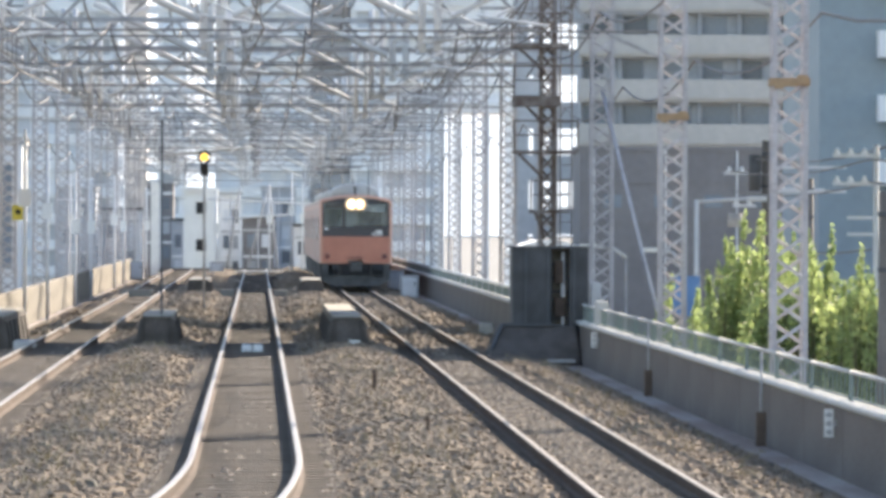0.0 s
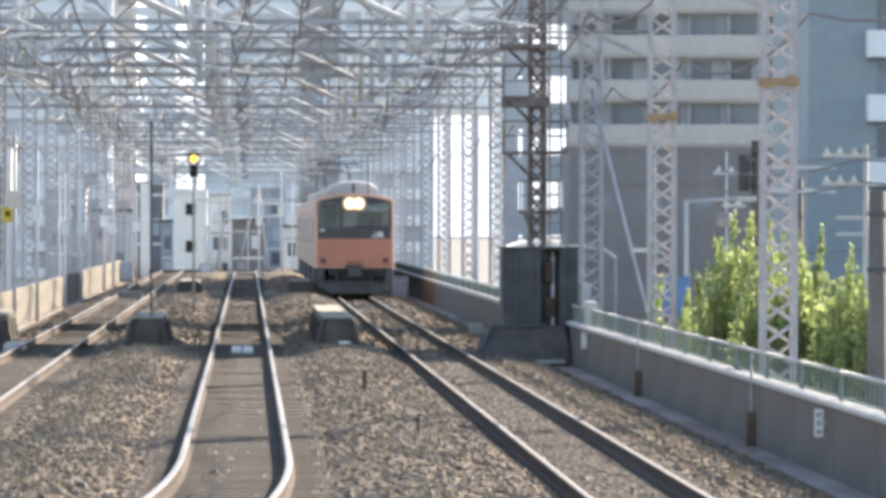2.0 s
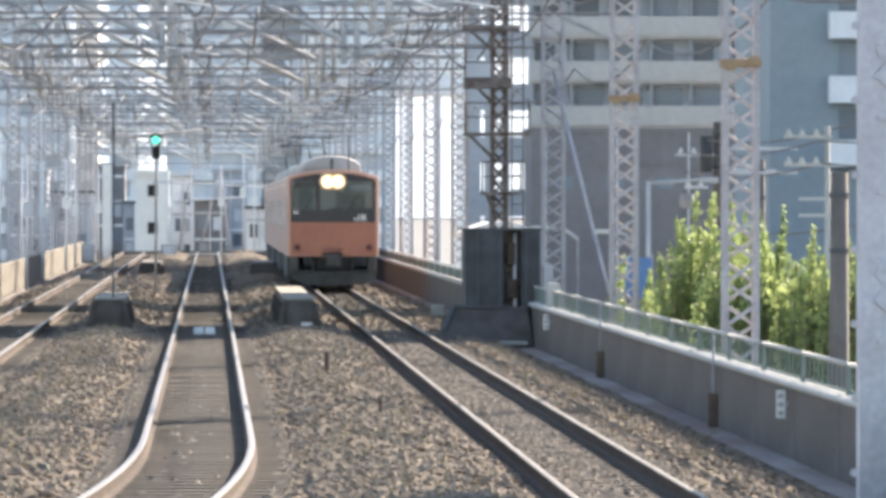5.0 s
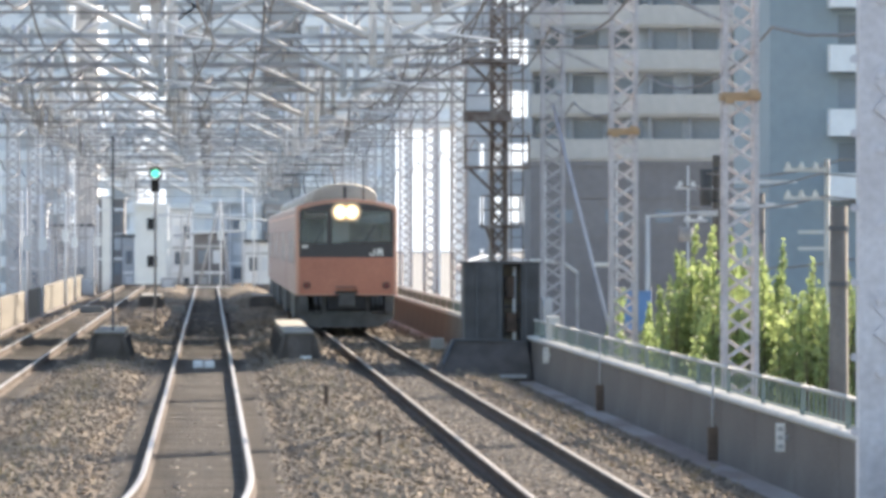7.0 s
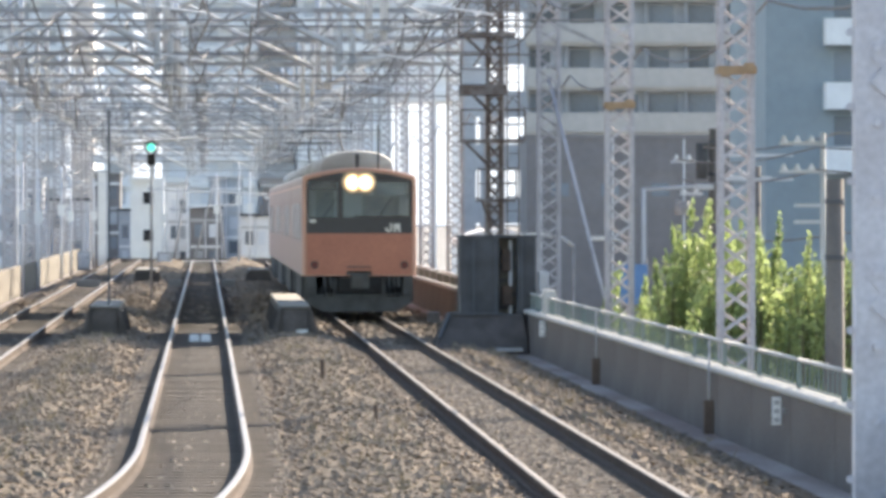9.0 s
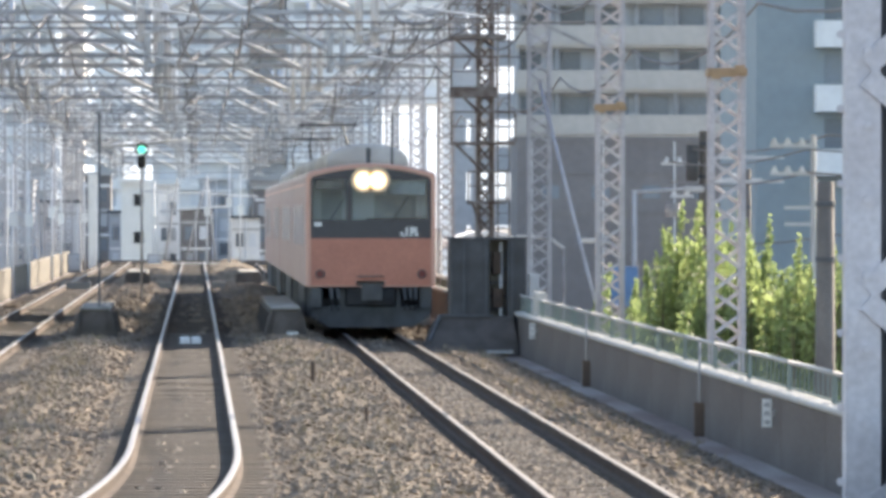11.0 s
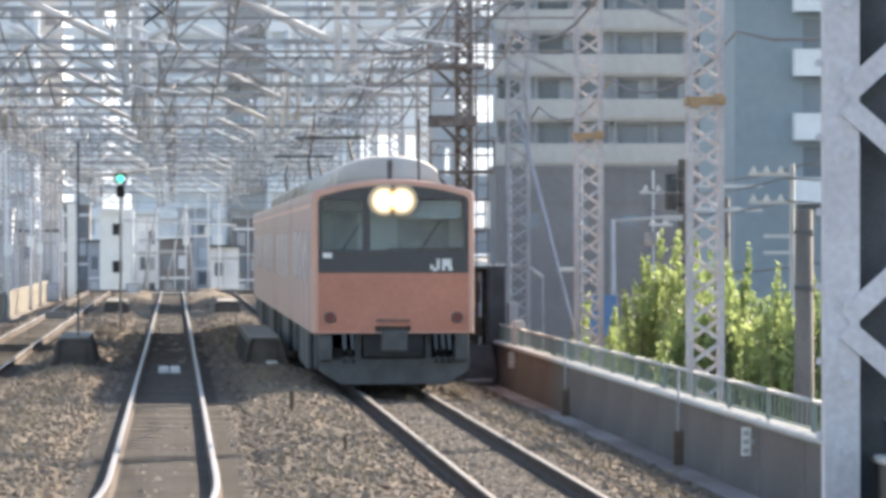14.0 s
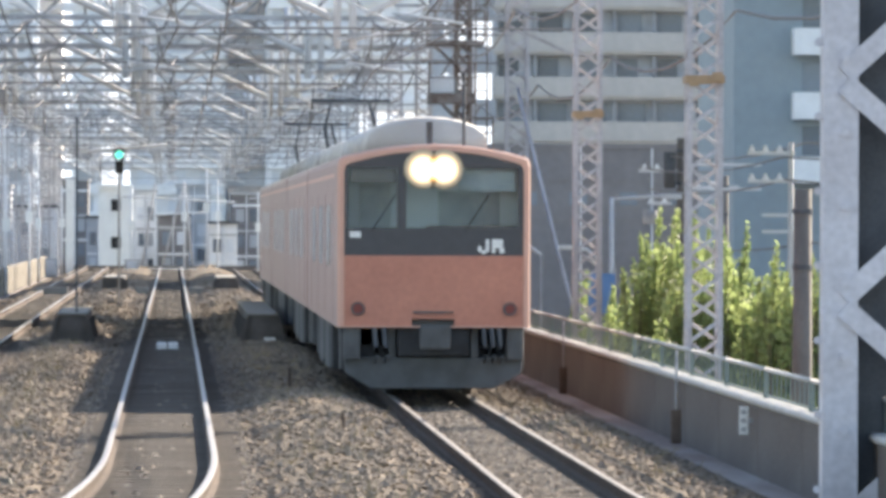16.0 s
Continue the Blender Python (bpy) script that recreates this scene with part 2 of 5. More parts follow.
class Geo:
    """Vertices and faces gathered for one mesh."""

    def __init__(self):
        self.v, self.f = [], []

    def add(self, vs, fs):
        n = len(self.v)
        self.v += [tuple(p) for p in vs]
        self.f += [tuple(n + i for i in q) for q in fs]
        return self

    def box(self, x0, x1, y0, y1, z0, z1):
        return self.add([(x, y, z) for z in (z0, z1) for x, y in ((x0, y0), (x1, y0), (x1, y1), (x0, y1))],
                        [(3, 2, 1, 0), (4, 5, 6, 7), (0, 1, 5, 4), (1, 2, 6, 5), (2, 3, 7, 6), (3, 0, 4, 7)])

    def tube(self, p, q, r, n=6, r2=None):
        p, q = Vector(p), Vector(q)
        d = (q - p).normalized()
        u = d.orthogonal().normalized()
        w = d.cross(u)
        r2 = r if r2 is None else r2
        ring = [(math.cos(a), math.sin(a)) for a in (2 * math.pi * (i + 0.5) / n for i in range(n))]
        vs = [p + (u * c + w * s) * r for c, s in ring] + [q + (u * c + w * s) * r2 for c, s in ring]
        return self.add(vs, [(i, (i + 1) % n, n + (i + 1) % n, n + i) for i in range(n)] + [tuple(range(n - 1, -1, -1)), tuple(range(n, 2 * n))])

    def bar(self, p, q, w, h, up=(0, 0, 1)):
        """A square bar from p to q, w wide and h high."""
        p, q = Vector(p), Vector(q)
        d = (q - p).normalized()
        s = d.cross(Vector(up))
        s = s.normalized() if s.length > 1e-4 else Vector((1, 0, 0))
        t = s.cross(d)
        c = [(-w / 2, -h / 2), (w / 2, -h / 2), (w / 2, h / 2), (-w / 2, h / 2)]
        vs = [p + s * a + t * b for a, b in c] + [q + s * a + t * b for a, b in c]
        return self.add(vs, [(3, 2, 1, 0), (4, 5, 6, 7), (0, 1, 5, 4), (1, 2, 6, 5), (2, 3, 7, 6), (3, 0, 4, 7)])

    def loft(self, rings, cap=True, closed=True):
        n = len(rings[0])
        vs = [p for r in rings for p in r]
        fs = []
        for k in range(len(rings) - 1):
            for i in range(n if closed else n - 1):
                j = (i + 1) % n
                fs.append((k * n + i, k * n + j, (k + 1) * n + j, (k + 1) * n + i))
        if cap:
            fs += [tuple(range(n - 1, -1, -1)), tuple((len(rings) - 1) * n + i for i in range(n))]
        return self.add(vs, fs)

    def cable(self, points, r):
        """One unbroken wire through the points."""
        return self.loft([[(x + r * u, y, z + r * v) for u, v in ((-1, 0), (0, -1), (1, 0), (0, 1))] for x, y, z in points])

    def disc(self, c, axis, r, depth, n=16):
        c, a = Vector(c), Vector(axis).normalized()
        return self.tube(c - a * depth / 2, c + a * depth / 2, r, n)

    def mesh(self, name, mat, smooth=False, bevel=0.0):
        me = bpy.data.meshes.new(name)
        me.from_pydata(self.v, [], self.f)
        if bevel:
            bm = bmesh.new()
            bm.from_mesh(me)
            bmesh.ops.recalc_face_normals(bm, faces=bm.faces)
            sharp = [e for e in bm.edges if len(e.link_faces) == 2 and e.calc_face_angle(0) > 0.6]
            bmesh.ops.bevel(bm, geom=sharp, offset=bevel, segments=2, affect="EDGES", profile=0.6)
            bm.to_mesh(me)
            bm.free()
        me.materials.append(mat)
        if smooth:
            me.polygons.foreach_set("use_smooth", [True] * len(me.polygons))
        me.update()
        return me


def part(name, geo, mat, parent=None, label="", smooth=False, bevel=0.0):
    ob = new(name, geo.mesh(name, mat, smooth, bevel))
    if parent is not None:
        ob.parent = parent
    return tagged(ob, label)


def share(name, me, parent, at=(0, 0, 0)):
    """One more piece on a mesh that alike pieces share."""
    ob = new(name, me)
    ob.parent, ob.location = parent, at
    return ob


def thing(name, label, category, group="", at=(0, 0, 0), kind=""):
    ob = new(name)
    ob.location = at
    ob.empty_display_size = 0.2
    return tagged(ob, label, category, group, kind)


def lattice(name, parent, x, y, z0, z1, half, angle, lace, pitch, mat, label=""):
    """An upright lattice mast: four corner angles and zigzag lacing bars on its faces."""
    cs = [(-half, -half), (half, -half), (half, half), (-half, half)]
    n = max(2, round((z1 - z0) / pitch))
    step = (z1 - z0) / n
    leg = part(name, Geo().box(cs[0][0] - angle, cs[0][0] + angle, cs[0][1] - angle, cs[0][1] + angle, z0, z1), mat, parent, label)
    leg.location = (x, y, 0)
    for c in cs[1:]:
        part("angle", Geo().box(c[0] - angle, c[0] + angle, c[1] - angle, c[1] + angle, z0, z1), mat, leg)
    pieces = {}
    for i in range(4):
        for flip in (0, 1):
            u, v = (cs[i], cs[(i + 1) % 4]) if not flip else (cs[(i + 1) % 4], cs[i])
            pieces[i, flip] = Geo().bar((*u, 0), (*v, step), lace, lace * 0.35, up=(0.3, 0.8, 0.1)).mesh("lacing_bar", mat)
    for k in range(n):
        for i in range(4):
            share("lacing_bar", pieces[i, (k + i) % 2], leg, (0, 0, z0 + step * k))
    return leg


# ---- structure ----
TRACKS = (-4.05, -0.13, 3.77)
RAIL_Z = (0.0, 0.0, -0.1)
TRACK_END = 336.0


def bend(k, y):
    """The middle track leaves its straight line a little where it comes nearest."""
    if k != 1 or y > 66:
        return TRACKS[k]
    return TRACKS[k] - (0.0021 * (66 - y) ** 2 if y > 52 else 0.4116 + 0.3 * (1 - math.exp((y - 52) * 0.196)))


def bed_height(x, y):
    """The ballast's cross section: level between the rails, heaped between the tracks, falling to the gutters."""
    z = -0.5
    for k in range(3):
        d = abs(x - bend(k, y))
        z = max(z, RAIL_Z[k] - (0.2 if 0.35 < d < 0.85 else 0.17) - max(0.0, d - 1.15) * 0.5)
    for c, top in ((-2.1, 0.0), (1.85, 0.04)):
        heap = top - ((x - c) / 0.95) ** 2 * 0.2
        heap -= 0.12 * (noise.noise((y * 0.07, c, 3)) + 0.2)
        z = max(z, heap)
    if x > 5.0:
        z = max(z, -0.22 - (x - 5.0) * 0.17)
    return z


def ballast_bed():
    def sheet(x0, x1, dx, y0, y1, dy, rough):
        xs, ys = np.arange(x0, x1 + dx / 2, dx), np.arange(y0, y1 + dy / 2, dy)
        vs = []
        for y in ys:
            for x in xs:
                calm = 0.75 if any(abs(x - bend(k, y)) < 0.5 for k in range(3)) else 1.0
                n = (noise.noise((x * 8, y * 4.5, 1.5)) + 0.7 * noise.noise((x * 1.8, y * 0.9, 7))) * rough * calm
                vs.append((x, y, bed_height(x, y) + n))
        w = len(xs)
        fs = [(j * w + i, j * w + i + 1, (j + 1) * w + i + 1, (j + 1) * w + i) for j in range(len(ys) - 1) for i in range(w - 1)]
        return Geo().add(vs, fs)
    g = sheet(-6.4, 6.25, 0.07, 46, 128, 0.16, 0.024)
    stained, clean = Geo(), Geo()
    stained.v, clean.v = g.v, g.v
    for f in g.f:
        x, y = g.v[f[0]][0], g.v[f[0]][1]
        near = min(abs(x - bend(k, y)) for k in range(2))
        (stained if near < 0.82 + 0.12 * noise.noise((x * 3, y * 0.8, 2)) else clean).f.append(f)
    ob = part("track_bed", stained, BALLAST_DUST)
    tagged(ob, "brown brake-dust stained ballast between the rails", "ballast", kind="structure")
    ob = part("ballast", clean, BALLAST)
    tagged(ob, "brown-grey crushed stone ballast heaped between the tracks", "ballast", kind="structure")
    g = sheet(-6.4, 6.25, 0.14, 128, 345, 0.5, 0.04)
    g2 = sheet(-6.4, 6.25, 0.3, -60, 46, 1.0, 0.03)
    g.add(g2.v, g2.f)
    stained, clean = Geo(), Geo()
    stained.v, clean.v = g.v, g.v
    for f in g.f:
        x, y = g.v[f[0]][0], g.v[f[0]][1]
        (stained if min(abs(x - bend(k, y)) for k in range(2)) < 0.95 + 0.5 * noise.noise((x * 1.3, y * 0.15, 5)) else clean).f.append(f)
    ob = part("track_bed_far", stained, BALLAST_DUST)
    tagged(ob, "brown stained ballast between the far rails", "ballast", kind="structure")
    ob = part("ballast_far", clean, BALLAST)
    tagged(ob, "brown-grey ballast along the far stretch of the line", "ballast", kind="structure")


ballast_bed()

street = part("ground", Geo().add([(-4000, -500, -6.6), (4000, -500, -6.6), (4000, 4800, -6.6), (-4000, 4800, -6.6)], [(0, 1, 2, 3)]), STREET)
tagged(street, "grey street level far below the railway viaduct", "ground", kind="structure")
# Added emitting wall: its glow stands in for the bright hazy horizon.
HAZE = material("haze_glow", (0.8, 0.8, 0.8), 1.0, vary=0, bump=0, emit=(0.93, 0.96, 1.0), strength=0.3)
tagged(part("backdrop", Geo().box(-4000, 4000, 4700, 4702, -6.6, 330), HAZE), "glowing backdrop standing in for bright hazy sky", "distance", kind="structure")
# Unseen wall added behind the eye to keep low sky off the windscreen.
REFLECTION_WALL = material("reflection_blocker", (0.11, 0.145, 0.17), 0.9, grain=0.1, vary=0.2, fine=0.6)
tagged(part("reflection_wall", Geo().box(-140, 140, -262, -250, -6.6, 34), REFLECTION_WALL), "unseen blue-grey wall behind the eye, dims windscreen reflections", "wall", kind="structure")
WATER = material("canal_water", (0.05, 0.07, 0.07), 0.03, grain=0.4, vary=0.1, fine=1.5, bump=0.0, spec=0.6)
canal = part("water", Geo().box(7.6, 17.5, 200, 4500, -6.7, -6.4), WATER)
tagged(canal, "bright canal water beside the viaduct", "water", kind="structure")
deck = Geo().box(-7.6, 7.0, -62, 345, -1.6, -0.62)
for y in range(-55, 340, 15):
    deck.box(-6.5, 6.2, y, y + 1.6, -6.6, -1.58)
tagged(part("viaduct_deck", deck, CONCRETE), "grey concrete railway viaduct on piers", "viaduct", kind="structure")
tagged(part("gutter", Geo().box(6.22, 6.62, -62, 345, -0.64, -0.42), CONCRETE), "grey concrete drain gutter along the parapet", "gutter", kind="structure")

# the parapet on the sunny side, with its coping and low fence
WALL_X = 6.6
parapet = thing("parapet_wall", "dark stained concrete parapet with pale coping and a low metal fence", "wall", kind="structure")
panel = Geo().box(0, 0.2, 0.02, 4.98, -0.62, 0.4).mesh("panel", DARK_CONCRETE, bevel=0.02)
cope_rings = []
for i in range(33):
    w = 0.034 + 0.012 * (i % 2)
    cope_rings.append([(0.03 + 0.09 * (1 + u) if u > 0 else -0.01 + w * u, 4.97 * i / 32, 0.43 + w * v) for u, v in ((-0.2, -1), (1, -1), (1, 1), (-0.2, 1), (-0.8, 0.6), (-1, 0), (-0.8, -0.6))])
cope = Geo().loft(cope_rings).mesh("coping", COPING)
for i in range(-12, 68):
    share("panel", panel, parapet, (WALL_X, i * 5.0, 0))
    share("coping", cope, parapet, (WALL_X, i * 5.0, 0))
post = Geo().box(-0.03, 0.03, -0.03, 0.03, 0.47, 0.8).mesh("fence_post", FENCE_GREEN)
pick = Geo()
for k in range(10):
    y = 0.25 + 0.5 * k
    pick.box(-0.005, 0.005, y - 0.06, y + 0.06, 0.5, 0.77)
pick.box(-0.012, 0.012, 0, 5, 0.49, 0.52)
pick = pick.mesh("fence_panel", FENCE_GREEN)
toprail = Geo().tube((0, 0, 0.795), (0, 5, 0.795), 0.026, 8).mesh("top_rail", COPING, smooth=True)
for i in range(-12, 26):
    y = i * 5.0
    share("fence_post", post, parapet, (WALL_X + 0.1, y, 0))
    share("fence_panel", pick, parapet, (WALL_X + 0.1, y, 0))
    share("top_rail", toprail, parapet, (WALL_X + 0.1, y, 0))
toprail2 = Geo().tube((0, 0, 0.795), (0, 5, 0.795), 0.035, 6).tube((0, 0, 0.47), (0, 0, 0.8), 0.03, 6).mesh("far_rail", PALE_STEEL)
far_pan = Geo().box(-0.012, 0.012, 0, 5, 0.5, 0.74).mesh("far_fence_panel", FENCE_GREEN)
for i in range(26, 67):
    share("top_rail", toprail2, parapet, (WALL_X + 0.1, i * 5.0, 0))
    share("fence_panel", far_pan, parapet, (WALL_X + 0.1, i * 5.0, 0))

left_wall = thing("parapet_wall", "pale beige concrete parapet on the far side of the line", "wall", kind="structure")
panel_l = Geo().box(-0.2, 0, 0.02, 4.98, -0.62, 0.5).mesh("panel", BEIGE, bevel=0.02)
for i in range(33, 68):
    share("panel", panel_l, left_wall, (-6.9, i * 5.0, 0))

# ---- tracks ----


def rail_mesh(k, side, y0, y1):
    ys = list(np.arange(y0, 70, 1.5)) + list(np.arange(70, y1 + 1, 8.0))
    z = RAIL_Z[k]
    side_prof = [(-0.062, -0.153), (0.062, -0.153), (0.062, -0.142), (0.012, -0.12), (0.01, -0.045), (0.0335, -0.034), (0.0335, -0.012),
                 (-0.0335, -0.012), (-0.0335, -0.034), (-0.01, -0.045), (-0.012, -0.12), (-0.062, -0.142)]
    head_prof = [(-0.0335, -0.011), (0.0335, -0.011), (0.033, -0.003), (0.02, 0.0), (-0.02, 0.0), (-0.033, -0.003)]
    out = []
    for prof in (side_prof, head_prof):
        rings = []
        for y in ys:
            x = bend(k, y) + side * 0.5665
            rings.append([(x + a, y, z + b) for a, b in prof])
        out.append(Geo().loft(rings))
    return out


sleeper_me = Geo().box(-1.0, 1.0, -0.12, 0.12, -0.2, 0.0).mesh("sleeper", SLEEPER, bevel=0.015)
for k in range(3):
    track = thing("railway_track", ("polished steel rails on worn concrete sleepers, little used and rusty", "polished steel rails on worn concrete sleepers bending slightly",
                                    "steel rails on concrete sleepers that the orange train rolls on")[k], "railway track", "three parallel tracks", kind="structure")
    for side in (-1, 1):
        foot, head = rail_mesh(k, side, -60.0, TRACK_END)
        r = part("rail", foot, RAIL_SIDE, track, "rusty brown rail")
        part("rail_head", head, DULL_HEAD if k == 2 else RAIL_HEAD, r, "shiny worn running surface", smooth=False)
    for i in range(200):
        y = 8.0 + i * 0.65
        share("sleeper", sleeper_me, track, (bend(k, y), y, RAIL_Z[k] - 0.14))
    far = Geo()
    for i in range(300):
        y = 138.2 + i * 0.65
        far.box(TRACKS[k] - 1, TRACKS[k] + 1, y - 0.12, y + 0.12, RAIL_Z[k] - 0.3, RAIL_Z[k] - 0.145)
    for i in range(105):
        y = -60.2 + i * 0.65
        far.box(bend(k, y) - 1, bend(k, y) + 1, y - 0.12, y + 0.12, RAIL_Z[k] - 0.3, RAIL_Z[k] - 0.145)
    tagged(part("far_sleepers", far, SLEEPER, track), kind="stuff")

# stones lying loose on the bed
rng = np.random.default_rng(4)
octa = np.array([(1, 0, 0), (0, 1, 0), (-1, 0, 0), (0, -1, 0), (0, 0, 1), (0, 0, -0.6)])
faces8 = [(0, 1, 4), (1, 2, 4), (2, 3, 4), (3, 0, 4), (1, 0, 5), (2, 1, 5), (3, 2, 5), (0, 3, 5)]
sv, sf = [], []
for i in range(46000):
    x, y = rng.uniform(-6.2, 6.1), (48 + 80 * rng.random() ** 1.3 if i < 34000 else rng.uniform(128, 290))
    if min(abs(abs(x - bend(k, y)) - 0.5665) for k in range(3)) < 0.1 or min(abs(x - bend(k, y)) for k in range(2)) < 0.85 and rng.random() < 0.93:
        continue
    r = rng.uniform(0.025, 0.055) if y < 128 else rng.uniform(0.05, 0.12)
    sc = rng.uniform(0.6, 1.3, 3) * r * (1, 1, 0.6)
    a = rng.uniform(0, 6.28)
    p = octa * sc + rng.normal(0, 0.15 * r, (6, 3))
    q = np.c_[p[:, 0] * math.cos(a) - p[:, 1] * math.sin(a) + x, p[:, 0] * math.sin(a) + p[:, 1] * math.cos(a) + y, p[:, 2] + bed_height(x, y) + 0.02]
    n = len(sv)
    sv += [tuple(t) for t in q]
    sf += [tuple(n + j for j in t) for t in faces8]
stones = Geo()
stones.v, stones.f = sv, sf
tagged(part("loose_stones", stones, BALLAST_STONE), "loose grey-brown ballast stones on the track bed", "stones", kind="stuff")

# dry weeds between the tracks
wv, wf = [], []
for i in range(420):
    x, y = rng.choice((-2.1, 1.85, 5.2)) + rng.normal(0, 0.45), rng.uniform(52, 126)
    z = bed_height(x, y)
    for b in range(rng.integers(3, 7)):
        h, a = rng.uniform(0.05, 0.17), rng.normal(0, 0.07, 2)
        dx = rng.normal(0, 0.04)
        n = len(wv)
        wv += [(x + dx - 0.006, y, z), (x + dx + 0.006, y, z), (x + dx + a[0], y + a[1], z + h)]
        wf += [(n, n + 1, n + 2)]
weeds = Geo()
weeds.v, weeds.f = wv, wf
DRY = material("dry_weed", (0.36, 0.29, 0.17), 0.9, vary=0.2, bump=0)
tagged(part("dry_weeds", weeds, DRY), "thin dry weeds growing in the ballast", "weeds", kind="stuff")
for x, y in ((-2.35, 68.0), (2.4, 72.0), (-1.6, 59.5), (5.3, 66.0)):
    tagged(part("debris", Geo().loft([[(x - 0.05, y - 0.05, bed_height(x, y) - 0.01), (x + 0.06, y - 0.06, bed_height(x, y) - 0.01), (x + 0.08, y + 0.05, bed_height(x, y)), (x - 0.05, y + 0.06, bed_height(x, y))],
                                      [(x - 0.05, y - 0.03, bed_height(x, y) + 0.07), (x + 0.04, y - 0.03, bed_height(x, y) + 0.05), (x + 0.05, y + 0.03, bed_height(x, y) + 0.06), (x - 0.03, y + 0.04, bed_height(x, y) + 0.05)]]), BEIGE),
           "small pale chunk of debris on the ballast", "debris", "debris")


# ---- catenary gantries ----


def horizontal_truss(beam, x0, x1, z0, z1, half, lace, pitch):
    n = round((x1 - x0) / pitch)
    step = (x1 - x0) / n
    up = [Geo().bar((0, 0, a), (step, 0, b), lace, lace * 0.4, up=(0, 1, 0)).mesh("lacing_bar", STEEL) for a, b in ((z0, z1), (z1, z0))]
    flat = Geo().bar((0, -half, z1), (step, half, z1), lace, lace * 0.4).mesh("lacing_bar", STEEL)
    for k in range(n):
        for dy in (-half, half):
            share("lacing_bar", up[k % 2], beam, (x0 + step * k, dy, 0))
        share("lacing_bar", flat, beam, (x0 + step * k, 0, 0))


def gantry(variant):
    """A portal over the three tracks: two lattice legs, a truss, drop posts, braces, arms and insulators."""
    t = thing("catenary_gantry", "grey lattice steel gantry carrying the overhead wires", "gantry", "overhead line gantries")
    for x in (-7.35, 7.35):
        lattice("leg", t, x, 0, -1.6, 8.3, 0.215, 0.036, 0.05, 0.3, LILAC_STEEL, "zigzag laced mast")
        part("footing", Geo().box(x - 0.5, x + 0.5, -0.5, 0.5, -6.6, -1.55), CONCRETE, t)
    beam = part("beam", Geo().box(-7.3, 7.3, -0.24, -0.16, 6.855, 6.945), STEEL, t)
    for z, y in ((6.9, 0.2), (7.6, -0.2), (7.6, 0.2)):
        part("chord", Geo().box(-7.3, 7.3, y - 0.04, y + 0.04, z - 0.045, z + 0.045), STEEL, beam)
    horizontal_truss(beam, -7.1, 7.1, 6.9, 7.6, 0.2, 0.05, 0.7)
    for k, c in enumerate(TRACKS):
        xs = c - 0.9
        for dx in (0.0, 0.28):
            part("drop_post", Geo().tube((xs + dx, 0.26, 5.6), (xs + dx, 0.26, 7.9), 0.075, 8), PALE_STEEL, t, smooth=True)
        part("brace", Geo().tube((xs - 2.5, 0.2, 7.25), (xs - 0.1, 0.1, 6.15), 0.068, 6), PALE_STEEL, t, smooth=True)
        part("brace", Geo().tube((xs + 0.5, 0.1, 6.2), (xs + 2.6, 0.2, 7.2), 0.045, 6), PALE_STEEL, t, smooth=True)
        arm = Geo().tube((xs, 0.2, 5.75), (c + 0.5, 0.1, 5.95), 0.03, 6).tube((xs, 0.2, 6.5), (c + 0.4, 0.1, 5.95), 0.025, 6)
        arm.tube((c - 0.75, 0.15, 5.35), (c + 0.25, 0.1, 5.2), 0.02, 6)
        a = part("cantilever", arm, PALE_STEEL, t, smooth=True)
        ins = Geo()
        for i in range(5):
            ins.disc((xs + 0.2 + 0.07 * i, 0.19, 5.79 + 0.012 * i), (1, 0, 0.15), 0.075, 0.03, 10)
        part("insulator", ins, PORCELAIN, a, "grey ribbed insulator")
    for z in (6.55, 5.95):
        part("span_wire", Geo().tube((-7.2, -0.05, z), (7.2, -0.05, z), 0.022, 5), WIRE, t)
    # side brackets for the feeders
    for sx in (-1, 1):
        b = part("bracket", Geo().bar((sx * 7.3, 0, 7.95), (sx * 5.6, 0, 7.95), 0.07, 0.07), STEEL, t)
        part("bracket", Geo().bar((sx * 7.3, 0, 8.25), (sx * 8.4, 0, 8.25), 0.07, 0.07), STEEL, t)
        if variant:
            part("bracket", Geo().bar((sx * 7.3, 0, 5.4), (sx * 6.2, 0, 5.9), 0.06, 0.06), STEEL, t)
            part("bracket", Geo().bar((sx * 7.3, 0, 6.3), (sx * 6.0, 0, 6.3), 0.06, 0.06), STEEL, t)
        for x in (5.7, 6.4, 8.3):
            ins = Geo()
            for i in range(4):
                ins.disc((sx * x, 0, (7.7 if x < 7 else 8.35) + 0.07 * i), (0, 0, 1), 0.07, 0.03, 10)
            part("insulator", ins, PORCELAIN, b, "grey ribbed insulator")
    if variant:
        part("clamp", Geo().box(7.08, 7.62, -0.3, -0.26, 4.38, 4.49).box(7.08, 7.62, 0.26, 0.3, 4.38, 4.49).box(7.08, 7.12, -0.26, 0.26, 4.38, 4.49).box(7.58, 7.62, -0.26, 0.26, 4.38, 4.49), ORANGE, t, "orange clamp band")
        part("clamp_plate", Geo().box(7.12, 7.25, -0.34, -0.3, 4.34, 4.46), ORANGE, t)
        part("clamp_plate", Geo().box(7.44, 7.58, -0.34, -0.3, 4.4, 4.53), ORANGE, t)
    return t


GANTRY_Y = [86, 111] + [133 + 25 * i for i in range(9)] + [357, 392]
first = gantry(1)
first.location = (0, GANTRY_Y[0], 0)
plain = gantry(0)
plain.location = (0, GANTRY_Y[3], 0)
